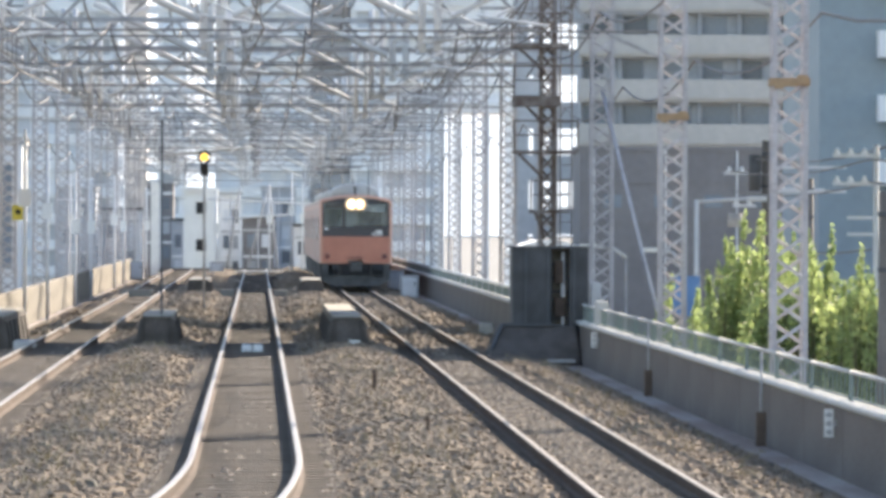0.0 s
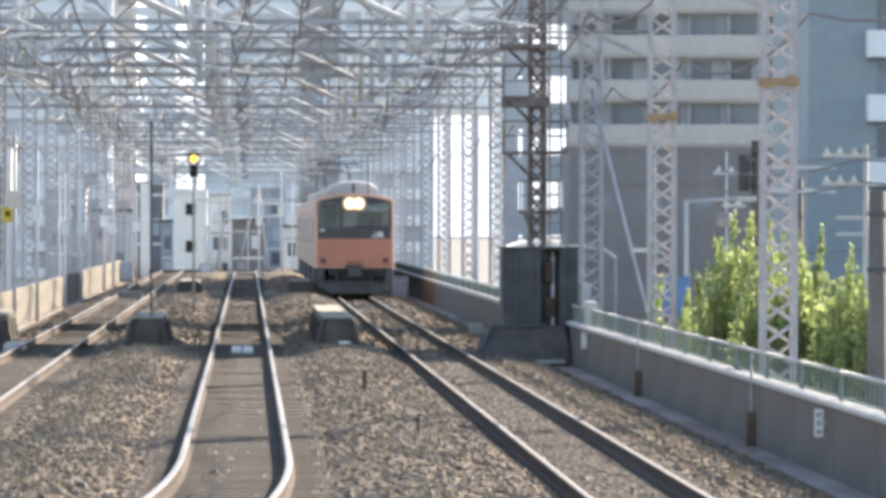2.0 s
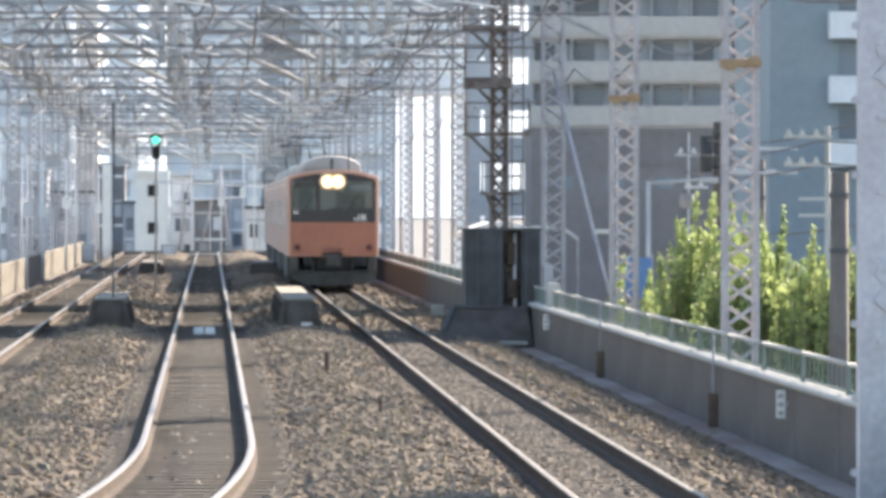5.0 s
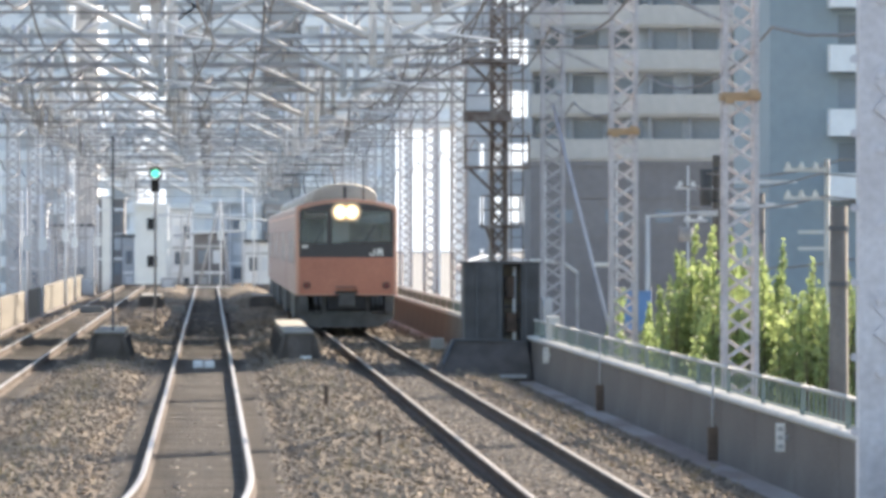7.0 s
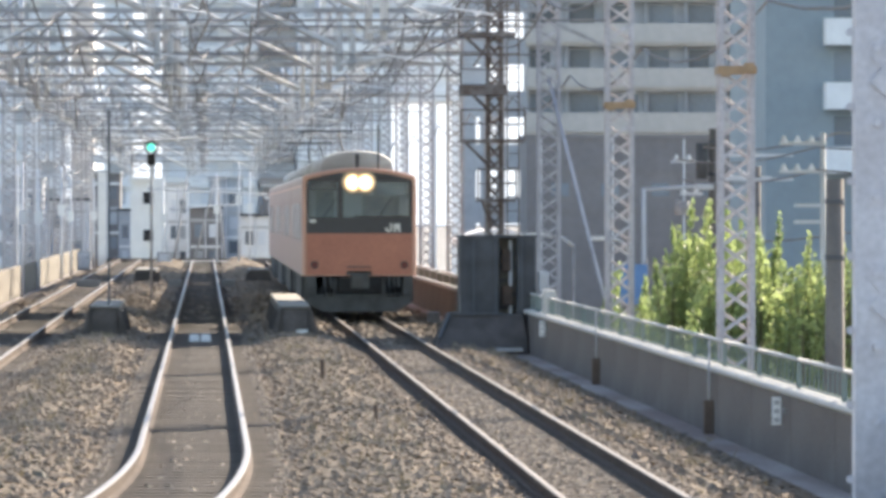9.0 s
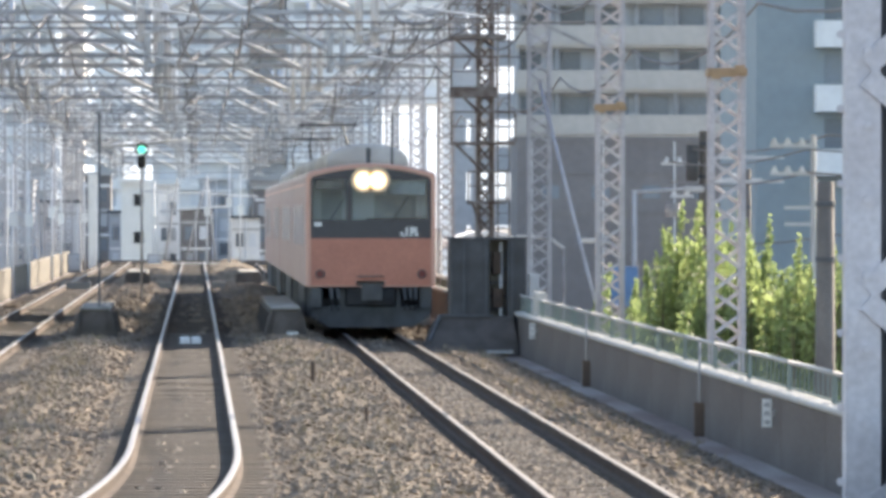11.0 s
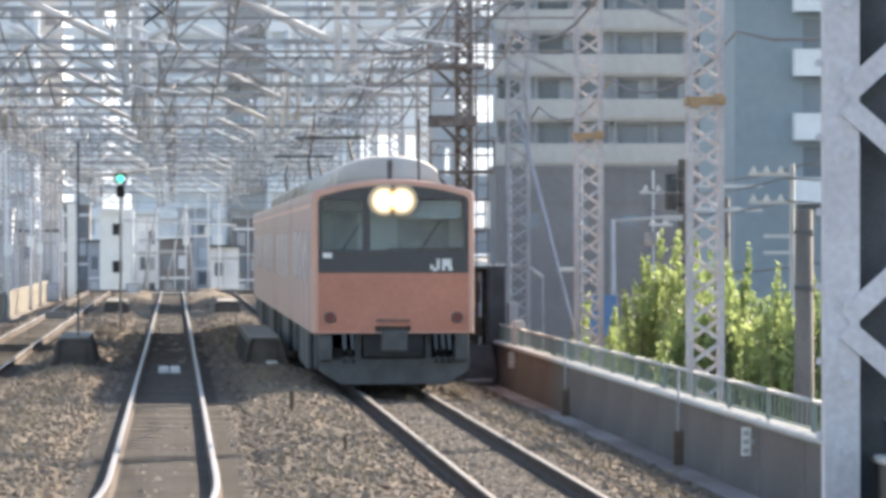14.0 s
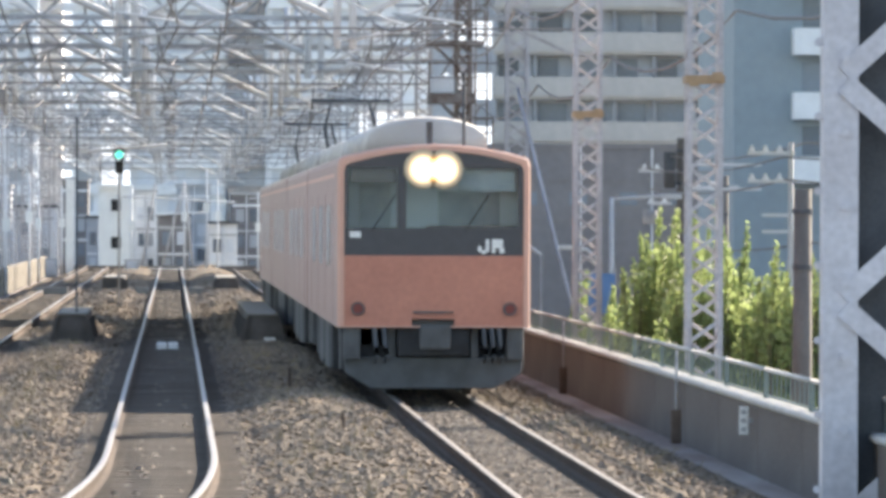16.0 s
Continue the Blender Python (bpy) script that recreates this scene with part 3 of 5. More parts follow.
for i, y in enumerate(GANTRY_Y):
    if i not in (0, 3):
        copy_thing(first if i == 1 else plain, pose((i % 2) * 0.05, y, -0.05 * (i % 3) - (0.4 * (i - 10) if i > 10 else 0), 0, 0, 0.3 * (i % 3 - 1)))

# overhead wires
for k, c in enumerate(TRACKS):
    w = thing("overhead_line", "overhead contact wire hung from a sagging messenger wire", "overhead line", "overhead lines")
    contact, mess, line = Geo(), Geo(), []
    ys = [58] + GANTRY_Y
    for a, b in zip(ys, ys[1:]):
        za, zb = (0.2 if ys.index(a) % 2 else -0.2), (0.2 if ys.index(b) % 2 else -0.2)
        for i in range(9):
            f = i / 8
            p = (c + za + (zb - za) * f, a + (b - a) * f, 5.98 - 0.42 * 4 * f * (1 - f))
            if i < 8 or b == ys[-1]:
                line.append(p)
            if 0 < i < 8:
                part("dropper", Geo().tube(p, (p[0], p[1], 5.15), 0.009, 4), WIRE, w)
    rings = [[(c + (0.2 if i % 2 else -0.2) + 0.016 * u, y, 5.15 + 0.016 * v) for u, v in ((-1, 0), (0, -1), (1, 0), (0, 1))] for i, y in enumerate(ys)]
    part("contact_wire", contact.loft(rings), WIRE, w)
    part("messenger_wire", mess.cable(line, 0.02), WIRE, w)
for x, z in ((5.7, 7.7), (6.4, 7.72), (8.3, 8.62), (-5.7, 7.7), (-6.4, 7.72), (-8.3, 8.62), (6.1, 6.25), (-6.1, 6.25), (-2.3, 8.1), (-1.6, 8.1), (1.4, 8.1), (2.2, 8.1), (-3.2, 6.7), (1.0, 6.7), (4.9, 6.7), (7.8, 5.4), (-7.8, 5.4)):
    g, line = Geo(), []
    ys = [55] + GANTRY_Y
    for a, b in zip(ys, ys[1:]):
        line += [(x, a + (b - a) * i / 6, z - 0.5 * 4 * (i / 6) * (1 - i / 6)) for i in range(6 if b != ys[-1] else 7)]
    g.cable(line, 0.022)
    tagged(part("feeder_cable", g, WIRE), "dark feeder cable sagging between the gantries", "cable", "feeder cables")

# a jumper cable looping under a gantry beam
loop = [(-0.25 + 0.33 * math.sin(a), 110.7, 6.75 + 0.42 * math.cos(a * 0.62)) for a in (-4.4 + 0.3 * i for i in range(30))]
tagged(part("jumper_cable", Geo().cable(loop, 0.026), PALE_STEEL), "pale jumper cable looping under a gantry beam", "cable")

# the near column of a heavier gantry
col = thing("gantry_column", "pale grey riveted steel lattice column close beside the line", "column")
cx, cy = 6.08, 58.0
flange = Geo().box(cx, cx + 0.33, cy - 0.02, cy, -0.6, 9.5).box(cx, cx + 0.03, cy, cy + 0.3, -0.6, 9.5)
fl = part("flange", flange, COLUMN_PAINT, col)
part("flange", Geo().box(cx + 1.15, cx + 1.48, cy - 0.02, cy, -0.6, 9.5).box(cx + 1.45, cx + 1.48, cy, cy + 0.3, -0.6, 9.5), COLUMN_PAINT, col)
# Dark plate paints the shade in the gap between the flanges.
part("web", Geo().box(cx + 0.03, cx + 1.45, cy + 0.28, cy + 0.3, -0.6, 9.5), DARK_STEEL, col, "dark plate painting the column's shaded gap")
for i in range(6):
    z = -0.35 + i * 2.1
    part("lacing", Geo().bar((cx + 0.2, cy - 0.035, z), (cx + 1.3, cy - 0.035, z + 1.0), 0.02, 0.2, up=(0, 0, 1)), COLUMN_PAINT, col)
    part("lacing", Geo().bar((cx + 0.2, cy - 0.05, z + 2.0), (cx + 1.3, cy - 0.05, z + 1.05), 0.02, 0.2, up=(0, 0, 1)), COLUMN_PAINT, col)
rivet = Geo().disc((0, 0, 0), (0, 1, 0), 0.04, 0.05, 8).mesh("rivet", COLUMN_PAINT)
for i in range(14):
    share("rivet", rivet, col, (cx + 0.2, cy - 0.04, -0.2 + i * 0.7))
    share("rivet", rivet, col, (cx - 0.03, cy + 0.15, -0.05 + i * 0.7))
part("footing", Geo().box(cx - 0.05, cx + 1.6, cy - 0.3, cy + 0.6, -1.6, -0.55), CONCRETE, col)

# pale green bridge girder across the line
bridge = thing("overbridge", "pale green steel bridge girder crossing high over the tracks", "bridge", "overbridges")
part("girder", Geo().box(-60, 60, 139.5, 140.0, 8.26, 10.5), GREEN_STEEL, bridge)
# Darker green paints the shade along the girder's lower edge.
part("flange", Geo().box(-60, 60, 139.3, 140.3, 8.0, 8.26), DARK_GREEN, bridge, "lower flange with shade put into its green")
for x in range(-58, 59, 4):
    part("stiffener", Geo().box(x, x + 0.05, 139.36, 139.5, 8.26, 10.5), GREEN_STEEL, bridge)
# Deck extended out of view to widen its shadow on the tracks.
part("deck", Geo().box(-60, 60, 140.3, 150.5, 9.4, 9.7), GREEN_STEEL, bridge)
part("pier", Geo().box(-12, -10, 139.3, 142, -6.6, 8.0), CONCRETE, bridge)
part("pier", Geo().box(40, 42, 139.3, 142, -6.6, 8.0), CONCRETE, bridge)
# Second deck, hidden behind the first girder, added to cast a shadow band.
shadow_deck = thing("overbridge", "unseen second deck added to shade the tracks", "bridge", "overbridges")
part("deck", Geo().box(-60, 60, 168.5, 179.0, 9.6, 9.9), GREEN_STEEL, shadow_deck)
part("girder", Geo().box(-60, 60, 168.2, 168.5, 9.35, 10.4), GREEN_STEEL, shadow_deck)
part("pier", Geo().box(-12, -10, 170, 173, -6.6, 9.6), CONCRETE, shadow_deck)
part("pier", Geo().box(40, 42, 170, 173, -6.6, 9.6), CONCRETE, shadow_deck)

# ---- track girders at the small bridge ----


def girder(x, y0, y1, w0, w1, h, label):
    t = thing("bridge_girder", label, "girder", "girders between the tracks")
    prof = [(-w1 - 0.06, -0.6), (w1 + 0.06, -0.6), (w1, -0.2), (w0 + 0.03, h - 0.1), (w0, h), (-w0, h), (-w0 - 0.03, h - 0.1), (-w1, -0.2)]
    part("web", Geo().loft([[(x + a, y, z) for a, z in prof] for y in (y0, y1)]), GIRDER, t)
    part("top_flange", Geo().box(x - w0 - 0.02, x + w0 + 0.02, y0 - 0.05, y1, h, h + 0.04), DUSTY_TOP, t, "pale dusty top plate", bevel=0.012)
    part("end_plate", Geo().box(x - w0 * 0.85, x + w0 * 0.85, y0 - 0.04, y0, -0.3, h - 0.08), GIRDER, t)
    for sx in (-1, 1):
        stiff = [(x + sx * (w1 + 0.05), -0.2), (x + sx * (w0 + 0.05), h - 0.04), (x + sx * (w0 - 0.02), h - 0.04), (x + sx * (w1 - 0.02), -0.2)]
        part("edge_angle", Geo().loft([[(a, y, z) for a, z in stiff] for y in (y0 - 0.07, y0 - 0.04)]), GIRDER, t)
    for k in range(int((y1 - y0) / 2)):
        y = y0 + 1 + 2 * k
        for sx in (-1, 1):
            part("stiffener", Geo().bar((x + sx * (w1 + 0.02), y, -0.2), (x + sx * (w0 + 0.05), y, h - 0.1), 0.05, 0.06, up=(0, 1, 0)), GIRDER, t)
    return t


girder(-5.55, 127.5, 140.0, 0.3, 0.42, 0.5, "dark steel bridge girder with a pale dusty top")
girder(-2.07, 127.5, 137.0, 0.29, 0.45, 0.52, "dark steel bridge girder carrying a thin pole")
girder(1.84, 127.5, 147.0, 0.29, 0.45, 0.52, "dark steel bridge girder with a small white plate")
for x, label in ((-2.1, "distant dark bridge girder with a pale top"), (1.9, "distant dark bridge girder near the train's track")):
    girder(x, 221.0, 230.0, 0.34, 0.42, 0.42, label)
for x, w in ((-4.3, 0.55), (-1.1, 0.24), (0.8, 0.24)):
    tagged(part("edge_plate", Geo().box(x - w, x + w, 221.0, 221.6, -0.3, 0.1), DUSTY_TOP, bevel=0.02), "low pale edge plate at the distant bridge", "plate", "edge plates")
tagged(part("edge_plate", Geo().box(-5.0, -4.6, 127.2, 129.5, -0.4, 0.02), COPING, bevel=0.02), "worn white plate beside the rail at the bridge end", "plate", "edge plates")
tagged(part("sign_plate", Geo().box(1.86, 2.09, 127.1, 127.14, -0.16, 0.07).box(1.96, 1.98, 127.12, 127.16, -0.5, -0.1), WHITE), "small white track marker plate on a short stake", "sign")
tagged(part("thin_pole", Geo().tube((-2.0, 129, 0.5), (-2.0, 129, 4.6), 0.025, 8), DARK_STEEL), "thin dark pole standing on the girder", "pole")
marker = thing("marker_block", "worn white block between the rails", "marker", at=(-0.12, 126.0, -0.32))
for x in (-0.21, 0.02):
    part("block", Geo().box(x, x + 0.2, 0, 0.4, 0, 0.31), WHITE, marker, bevel=0.03)
part("slab", Geo().box(-0.25, 0.26, 0.1, 0.5, -0.05, 0.2), DUSTY_TOP, marker)
tagged(part("stake", Geo().box(1.69, 1.75, 91.6, 91.68, -0.2, 0.3), RAIL_SIDE, bevel=0.01), "short dark stake in the ballast", "stake", "stakes")
tagged(part("stake", Geo().box(1.98, 2.02, 73.0, 73.05, -0.2, 0.2), RAIL_SIDE, bevel=0.008), "thin rusty stake in the ballast", "stake", "stakes")

# plates and conduits on the parapet
for y, z, w, h, lab in ((70.6, 0.2, 0.052, 0.16, "small white plate with grey marks on the parapet"), (120.0, 0.22, 0.055, 0.15, "small white plate hung on the far parapet")):
    t = thing("wall_plate", lab, "sign", "parapet plates", (WALL_X - 0.1, y, z))
    part("plate", Geo().box(-w, w, -0.01, 0.01, -h, h), WHITE, t)
    part("bracket", Geo().box(-0.02, 0.12, 0.01, 0.03, -0.03, 0.03), STEEL, t)
    for i in range(3):
        part("mark", Geo().box(-w * 0.6, w * 0.6, -0.015, -0.009, -h * 0.8 + h * 0.62 * i, -h * 0.8 + h * 0.62 * i + h * 0.3), GREYBAR, t)
RUST = material("rust_brown", (0.16, 0.115, 0.09), 0.9, grain=6, vary=0.3)
for y in (80.6, 104.0):
    t = thing("conduit", "thin vertical cable conduit with a rusty box on the parapet", "conduit", "parapet conduits", (WALL_X - 0.06, y, 0))
    part("pipe", Geo().tube((0, 0, -0.4), (0, 0, 0.8), 0.018, 8), STEEL, t, smooth=True)
    part("junction_box", Geo().box(-0.07, 0.06, -0.05, 0.05, -0.42, 0.02), RUST, t, "rusty steel box", bevel=0.01)

# dark equipment cabin at the bridge end with a mast over it
cabin = thing("equipment_cabin", "open black steel equipment housing beside the track", "cabin")
part("side_panel", Geo().box(5.25, 6.05, 128.0, 129.6, -0.5, 1.95), CABIN_BLACK, cabin, bevel=0.02)
part("side_panel", Geo().box(6.42, 6.8, 128.0, 129.6, -0.5, 1.95), CABIN_BLACK, cabin, bevel=0.02)
part("top_plate", Geo().box(5.22, 6.83, 127.97, 129.7, 1.95, 2.0), CABIN_BLACK, cabin)
part("back_panel", Geo().box(6.05, 6.42, 128.4, 128.5, -0.5, 1.95), BEIGE, cabin, "pale rusty inner panel")
for z0, z1, w in ((1.25, 1.7, 0.18), (0.55, 0.95, 0.22)):
    part("inner_box", Geo().box(6.12, 6.12 + w, 128.2, 128.38, z0, z1), RAIL_SIDE, cabin, "rusty inner box", bevel=0.01)
for z in range(6):
    part("rung", Geo().box(6.08, 6.4, 128.3, 128.36, 0.2 + z * 0.28, 0.25 + z * 0.28), CABIN_BLACK, cabin)
part("pipe", Geo().tube((6.3, 128.28, -0.5), (6.3, 128.28, 1.9), 0.04, 8), PALE_STEEL, cabin, smooth=True)
part("side_box", Geo().box(6.86, 7.06, 127.8, 128.3, 0.75, 1.25), STEEL, cabin, "grey junction box", bevel=0.02)
base = Geo().loft([[(4.62, 126.4, -0.5), (6.58, 126.4, -0.5), (6.58, 129.8, -0.5), (4.62, 129.8, -0.5)], [(4.78, 126.7, -0.12), (6.58, 126.7, -0.12), (6.58, 129.8, -0.12), (4.78, 129.8, -0.12)],
                   [(5.02, 127.2, 0.38), (6.5, 127.2, 0.38), (6.5, 129.6, 0.38), (5.02, 129.6, 0.38)]])
part("base", base, GIRDER, cabin, bevel=0.03)
part("base_edge", Geo().bar((4.76, 126.66, -0.1), (5.0, 127.16, 0.4), 0.05, 0.05).bar((5.0, 127.16, 0.4), (6.1, 127.16, 0.4), 0.05, 0.05), DARK_STEEL, cabin, "worn steel edge")
part("rib", Geo().box(5.5, 5.54, 127.95, 128.0, 0.38, 1.93).box(5.96, 6.0, 127.95, 128.0, 0.38, 1.93).box(6.5, 6.54, 127.95, 128.0, 0.1, 1.93), DARK_STEEL, cabin)
part("step_plate", Geo().box(5.9, 6.45, 126.2, 126.6, -0.36, -0.3), COPING, cabin, "pale worn step")
tagged(part("end_post", Geo().box(6.62, 6.86, 121.6, 122.1, 0.465, 0.95), COPING, bevel=0.02), "pale concrete end post of the parapet fence", "post")
tagged(part("debris", Geo().box(5.62, 5.95, 157.5, 157.8, -0.35, -0.05), COPING, bevel=0.03), "pale concrete block beside the parapet", "debris", "debris")
mast = thing("service_mast", "rusty steel mast with railed service platforms", "mast")
MAST_RUST = material("rusty_grey_paint", (0.28, 0.25, 0.23), 0.9, grain=3, vary=0.25, second=(0.11, 0.075, 0.06), spec=0.1)
lattice("shaft", mast, 6.07, 130.5, -0.6, 9.0, 0.135, 0.04, 0.05, 0.3, MAST_RUST)
for z, x0, x1, thick in ((4.0, 5.34, 6.68, 0.07), (5.15, 5.34, 6.3, 0.22), (6.25, 5.3, 6.5, 0.1), (2.75, 5.7, 6.5, 0.06)):
    p = part("platform", Geo().box(x0, x1, 130.0, 131.0, z - thick, z), MAST_RUST, mast)
    railing = Geo()
    for x in (x0, x1):
        railing.tube((x, 130.0, z), (x, 130.0, z + 0.62), 0.022, 5)
    railing.tube((x0, 130.0, z + 0.62), (x1, 130.0, z + 0.62), 0.022, 5).tube((x0, 130.0, z + 0.32), (x1, 130.0, z + 0.32), 0.015, 5)
    railing.tube((6.0, 130.2, z - 0.6), (x0 + 0.1, 130.2, z - 0.05), 0.035, 5)
    part("railing", railing, MAST_RUST, p)
part("cabinet", Geo().box(5.38, 5.88, 130.2, 130.7, 5.15, 5.52), PALE_STEEL, mast, "pale grey cabinet on a platform", bevel=0.02)
part("ladder", Geo().tube((6.32, 130.1, -0.5), (6.32, 130.1, 8.8), 0.018, 5).tube((6.56, 130.1, -0.5), (6.56, 130.1, 8.8), 0.018, 5), MAST_RUST, mast)
for k in range(30):
    part("rung", Geo().tube((6.32, 130.1, -0.2 + 0.3 * k), (6.56, 130.1, -0.2 + 0.3 * k), 0.012, 5), MAST_RUST, mast)

# backstay of a mast
tagged(part("stay_pole", Geo().tube((8.35, 128, 0.2), (7.36, 133, 5.3), 0.042, 6), LILAC_STEEL, smooth=True), "slanting steel stay beside a gantry mast", "stay")

# ---- signal ----
sig = thing("railway_signal", "round searchlight railway signal on a slim post", "signal", at=(-1.6, 183.5, 4.4))
part("post", Geo().tube((0, 0.1, -4.6), (0, 0.1, -0.2), 0.04, 8), STEEL, sig, smooth=True)
part("side_arm", Geo().tube((-1.45, 0.4, 0.05), (1.4, 0.4, 0.3), 0.045, 6), PALE_STEEL, sig, smooth=True)
hood = Geo()
n = 20
ro = [[(math.cos(6.2832 * i / n) * r, y, math.sin(6.2832 * i / n) * r) for i in range(n)] for r, y in ((0.17, -0.2), (0.21, -0.2), (0.21, 0.24), (0.17, 0.24))]
hood.loft(ro, cap=False)
part("hood", hood, BLACK, sig)
part("back_box", Geo().box(-0.12, 0.12, 0.0, 0.3, -0.55, -0.2), BLACK, sig, bevel=0.02)
rotor = part("lens_rotor", Geo().box(-0.12, 0.12, -0.02, 0.02, -0.12, 0.12), BLACK, sig)
part("yellow_lens", Geo().disc((0, -0.05, 0), (0, 1, 0), 0.115, 0.05, 20), YELLOW_LIGHT, rotor, "lit yellow lens")
part("green_lens", Geo().disc((0, 0.05, 0), (0, 1, 0), 0.115, 0.05, 20), GREEN_LIGHT, rotor, "lit green lens")

# ---- trees behind the parapet ----


def tree(name_at, height, spread, seed, shoots):
    """A pollarded tree: a trunk, a few limbs and many upright plumes of leaves with gaps between them."""
    r = np.random.default_rng(seed)
    t = thing("tree", "bright yellow-green leafy tree with upright shoots behind the parapet", "tree", "trees by the viaduct", name_at)
    part("trunk", Geo().tube((0, 0, 0), (0.1, 0, height * 0.5), 0.16, 8, 0.1), BARK, t, smooth=True)
    limbs = Geo()
    vs, fs = [], []
    for i in range(shoots):
        a, rad = r.uniform(0, 6.28), spread * math.sqrt(r.random())
        p0 = Vector((0.05, 0, height * r.uniform(0.3, 0.5)))
        p1 = Vector((math.cos(a) * rad, math.sin(a) * rad, height * r.uniform(0.52, 0.68)))
        top = height * (r.uniform(0.84, 0.96) if r.random() < 0.92 else r.uniform(0.97, 1.03)) - 0.25 * rad
        p2 = Vector((p1.x + r.normal(0, 0.16), p1.y + r.normal(0, 0.2), max(p1.z + 0.6, top)))
        limbs.tube(p0, p1, 0.05, 5, 0.025).tube(p1, p2, 0.022, 5, 0.006)
        bow = Vector((r.normal(0, 0.1), r.normal(0, 0.1), 0))
        length = (p2 - p1).length
        for n in range(int(length * 130)):
            f = r.random()
            axis = p1.lerp(p2, f) + bow * (4 * f * (1 - f))
            w = (0.17 if f < 0.7 else 0.17 * (1 - f) / 0.3 + 0.02) * (0.75 + 0.35 * math.sin(f * length * 7 + i))
            c = np.array(axis) + r.normal(0, 1, 3) * (w * 0.62, w * 0.62, 0.06)
            u = r.normal(0, 1, 3) + (0, 0, -0.9)
            u /= np.linalg.norm(u)
            v = np.cross(u, r.normal(0, 1, 3))
            v /= np.linalg.norm(v)
            s = r.uniform(0.035, 0.075)
            k = len(vs)
            vs += [tuple(c - u * s), tuple(c + v * s * 0.5), tuple(c + u * s), tuple(c - v * s * 0.5)]
            fs += [(k, k + 1, k + 2, k + 3)]
    part("limb", limbs, BARK, t)
    g = Geo()
    g.v, g.f = vs, fs
    part("crown", g, LEAF, t, "plumes of bright leaves")
    return t


for at, h, sp, seed, nl in (((8.9, 110, -6.6), 9.3, 0.85, 1, 46), ((9.45, 106, -6.6), 9.0, 0.95, 2, 56), ((8.3, 116, -6.6), 8.2, 0.8, 5, 30),
                            ((10.5, 103, -6.6), 8.8, 1.0, 3, 58), ((11.5, 104, -6.6), 8.95, 1.0, 4, 58), ((12.7, 107, -6.6), 9.0, 1.1, 6, 50)):
    tree(at, h, sp, seed, nl)

# ---- utility poles, street lamps ----


def utility_pole(at, top, arms, radius=0.17):
    """arms: height, the arm's two ends, and where its insulators stand."""
    t = thing("utility_pole", "weathered concrete utility pole with crossarms and insulators", "utility pole", "utility poles", at)
    part("shaft", Geo().tube((0, 0, 0), (0, 0, top), radius * 1.15, 10, radius * 0.85), POLE_CONCRETE if radius > 0.1 else PALE_STEEL, t, smooth=True)
    if radius > 0.1:
        for z in (top - 0.4, top - 1.3):
            part("band", Geo().tube((0, 0, z), (0, 0, z + 0.08), radius * 0.98, 10), DARK_STEEL, t)
    for z, x0, x1, places in arms:
        a = part("crossarm", Geo().box(x0, x1, -0.05, 0.05, z, z + 0.08), PALE_STEEL, t)
        for x in places:
            ins = Geo().tube((x, 0, z + 0.08), (x, 0, z + 0.15), 0.095, 8, 0.06).tube((x, 0, z + 0.15), (x, 0, z + 0.23), 0.06, 8, 0.03)
            part("insulator", ins, WHITE_PORCELAIN, a, "white porcelain insulator")
    return t


utility_pole((10.15, 100, -6.6), 9.6, ())
utility_pole((14.94, 150, -6.6), 11.0, ((10.7, -1.05, 0.1, (-0.95, -0.62, -0.28)), (10.02, -1.05, 0.15, (-0.95, -0.62, -0.28)), (9.2, -0.7, -0.05, ()), (8.8, -0.7, -0.05, ())), 0.075)
up = utility_pole((14.1, 172, -6.6), 11.4, ((10.45, -1.2, 0.3, (-1.05, -0.7, -0.3)), (10.62, 0.3, 2.2, ()), (9.95, 0.3, 2.2, ()), (9.55, -0.95, -0.3, (-0.85, -0.5))))
part("transformer", Geo().tube((-0.35, -0.1, 10.0), (-0.35, -0.1, 11.0), 0.17, 12), DARK_STEEL, up, "dark pole transformer", smooth=True)
part("transformer", Geo().tube((-0.9, -0.1, 9.0), (-0.9, -0.1, 9.4), 0.2, 12), STEEL, up, "grey pole transformer", smooth=True)
for i, (z, dx) in enumerate(((3.95, -1.7), (4.3, -0.6), (3.4, -1.6), (1.9, -0.4))):
    g, line = Geo(), []
    pts = [(14.1 + dx * 0.6, 172, z), (15.6 + dx * 0.5, 150, z + 0.1), (17.0 + dx * 0.3, 118, z + 0.2)]
    for a, b in zip(pts, pts[1:]):
        for j in range(6 if b != pts[-1] else 7):
            f = j / 6
            p = tuple(u + (v - u) * f for u, v in zip(a, b))
            line.append((p[0], p[1], p[2] - 0.9 * f * (1 - f)))
    tagged(part("street_cable", g.cable(line, 0.022), WIRE), "dark street cable between utility poles", "cable", "street cables")
utility_pole((18.2, 205, -6.6), 10.6, ((10.2, -1.6, 0.5, (-1.4, -0.9, -0.4)),))
lamp = thing("street_lamp", "pale grey street lamp with a curved arm", "street lamp", at=(11.3, 160, -6.6))
part("post", Geo().tube((0, 0, 0), (0, 0, 9.7), 0.08, 8, 0.06), PALE_STEEL, lamp, smooth=True)
part("arm", Geo().tube((0, 0, 9.65), (1.4, 0, 9.75), 0.04, 6), PALE_STEEL, lamp, smooth=True)
part("head", Geo().box(1.3, 1.8, -0.12, 0.12, 9.66, 9.8), PALE_STEEL, lamp, bevel=0.03)
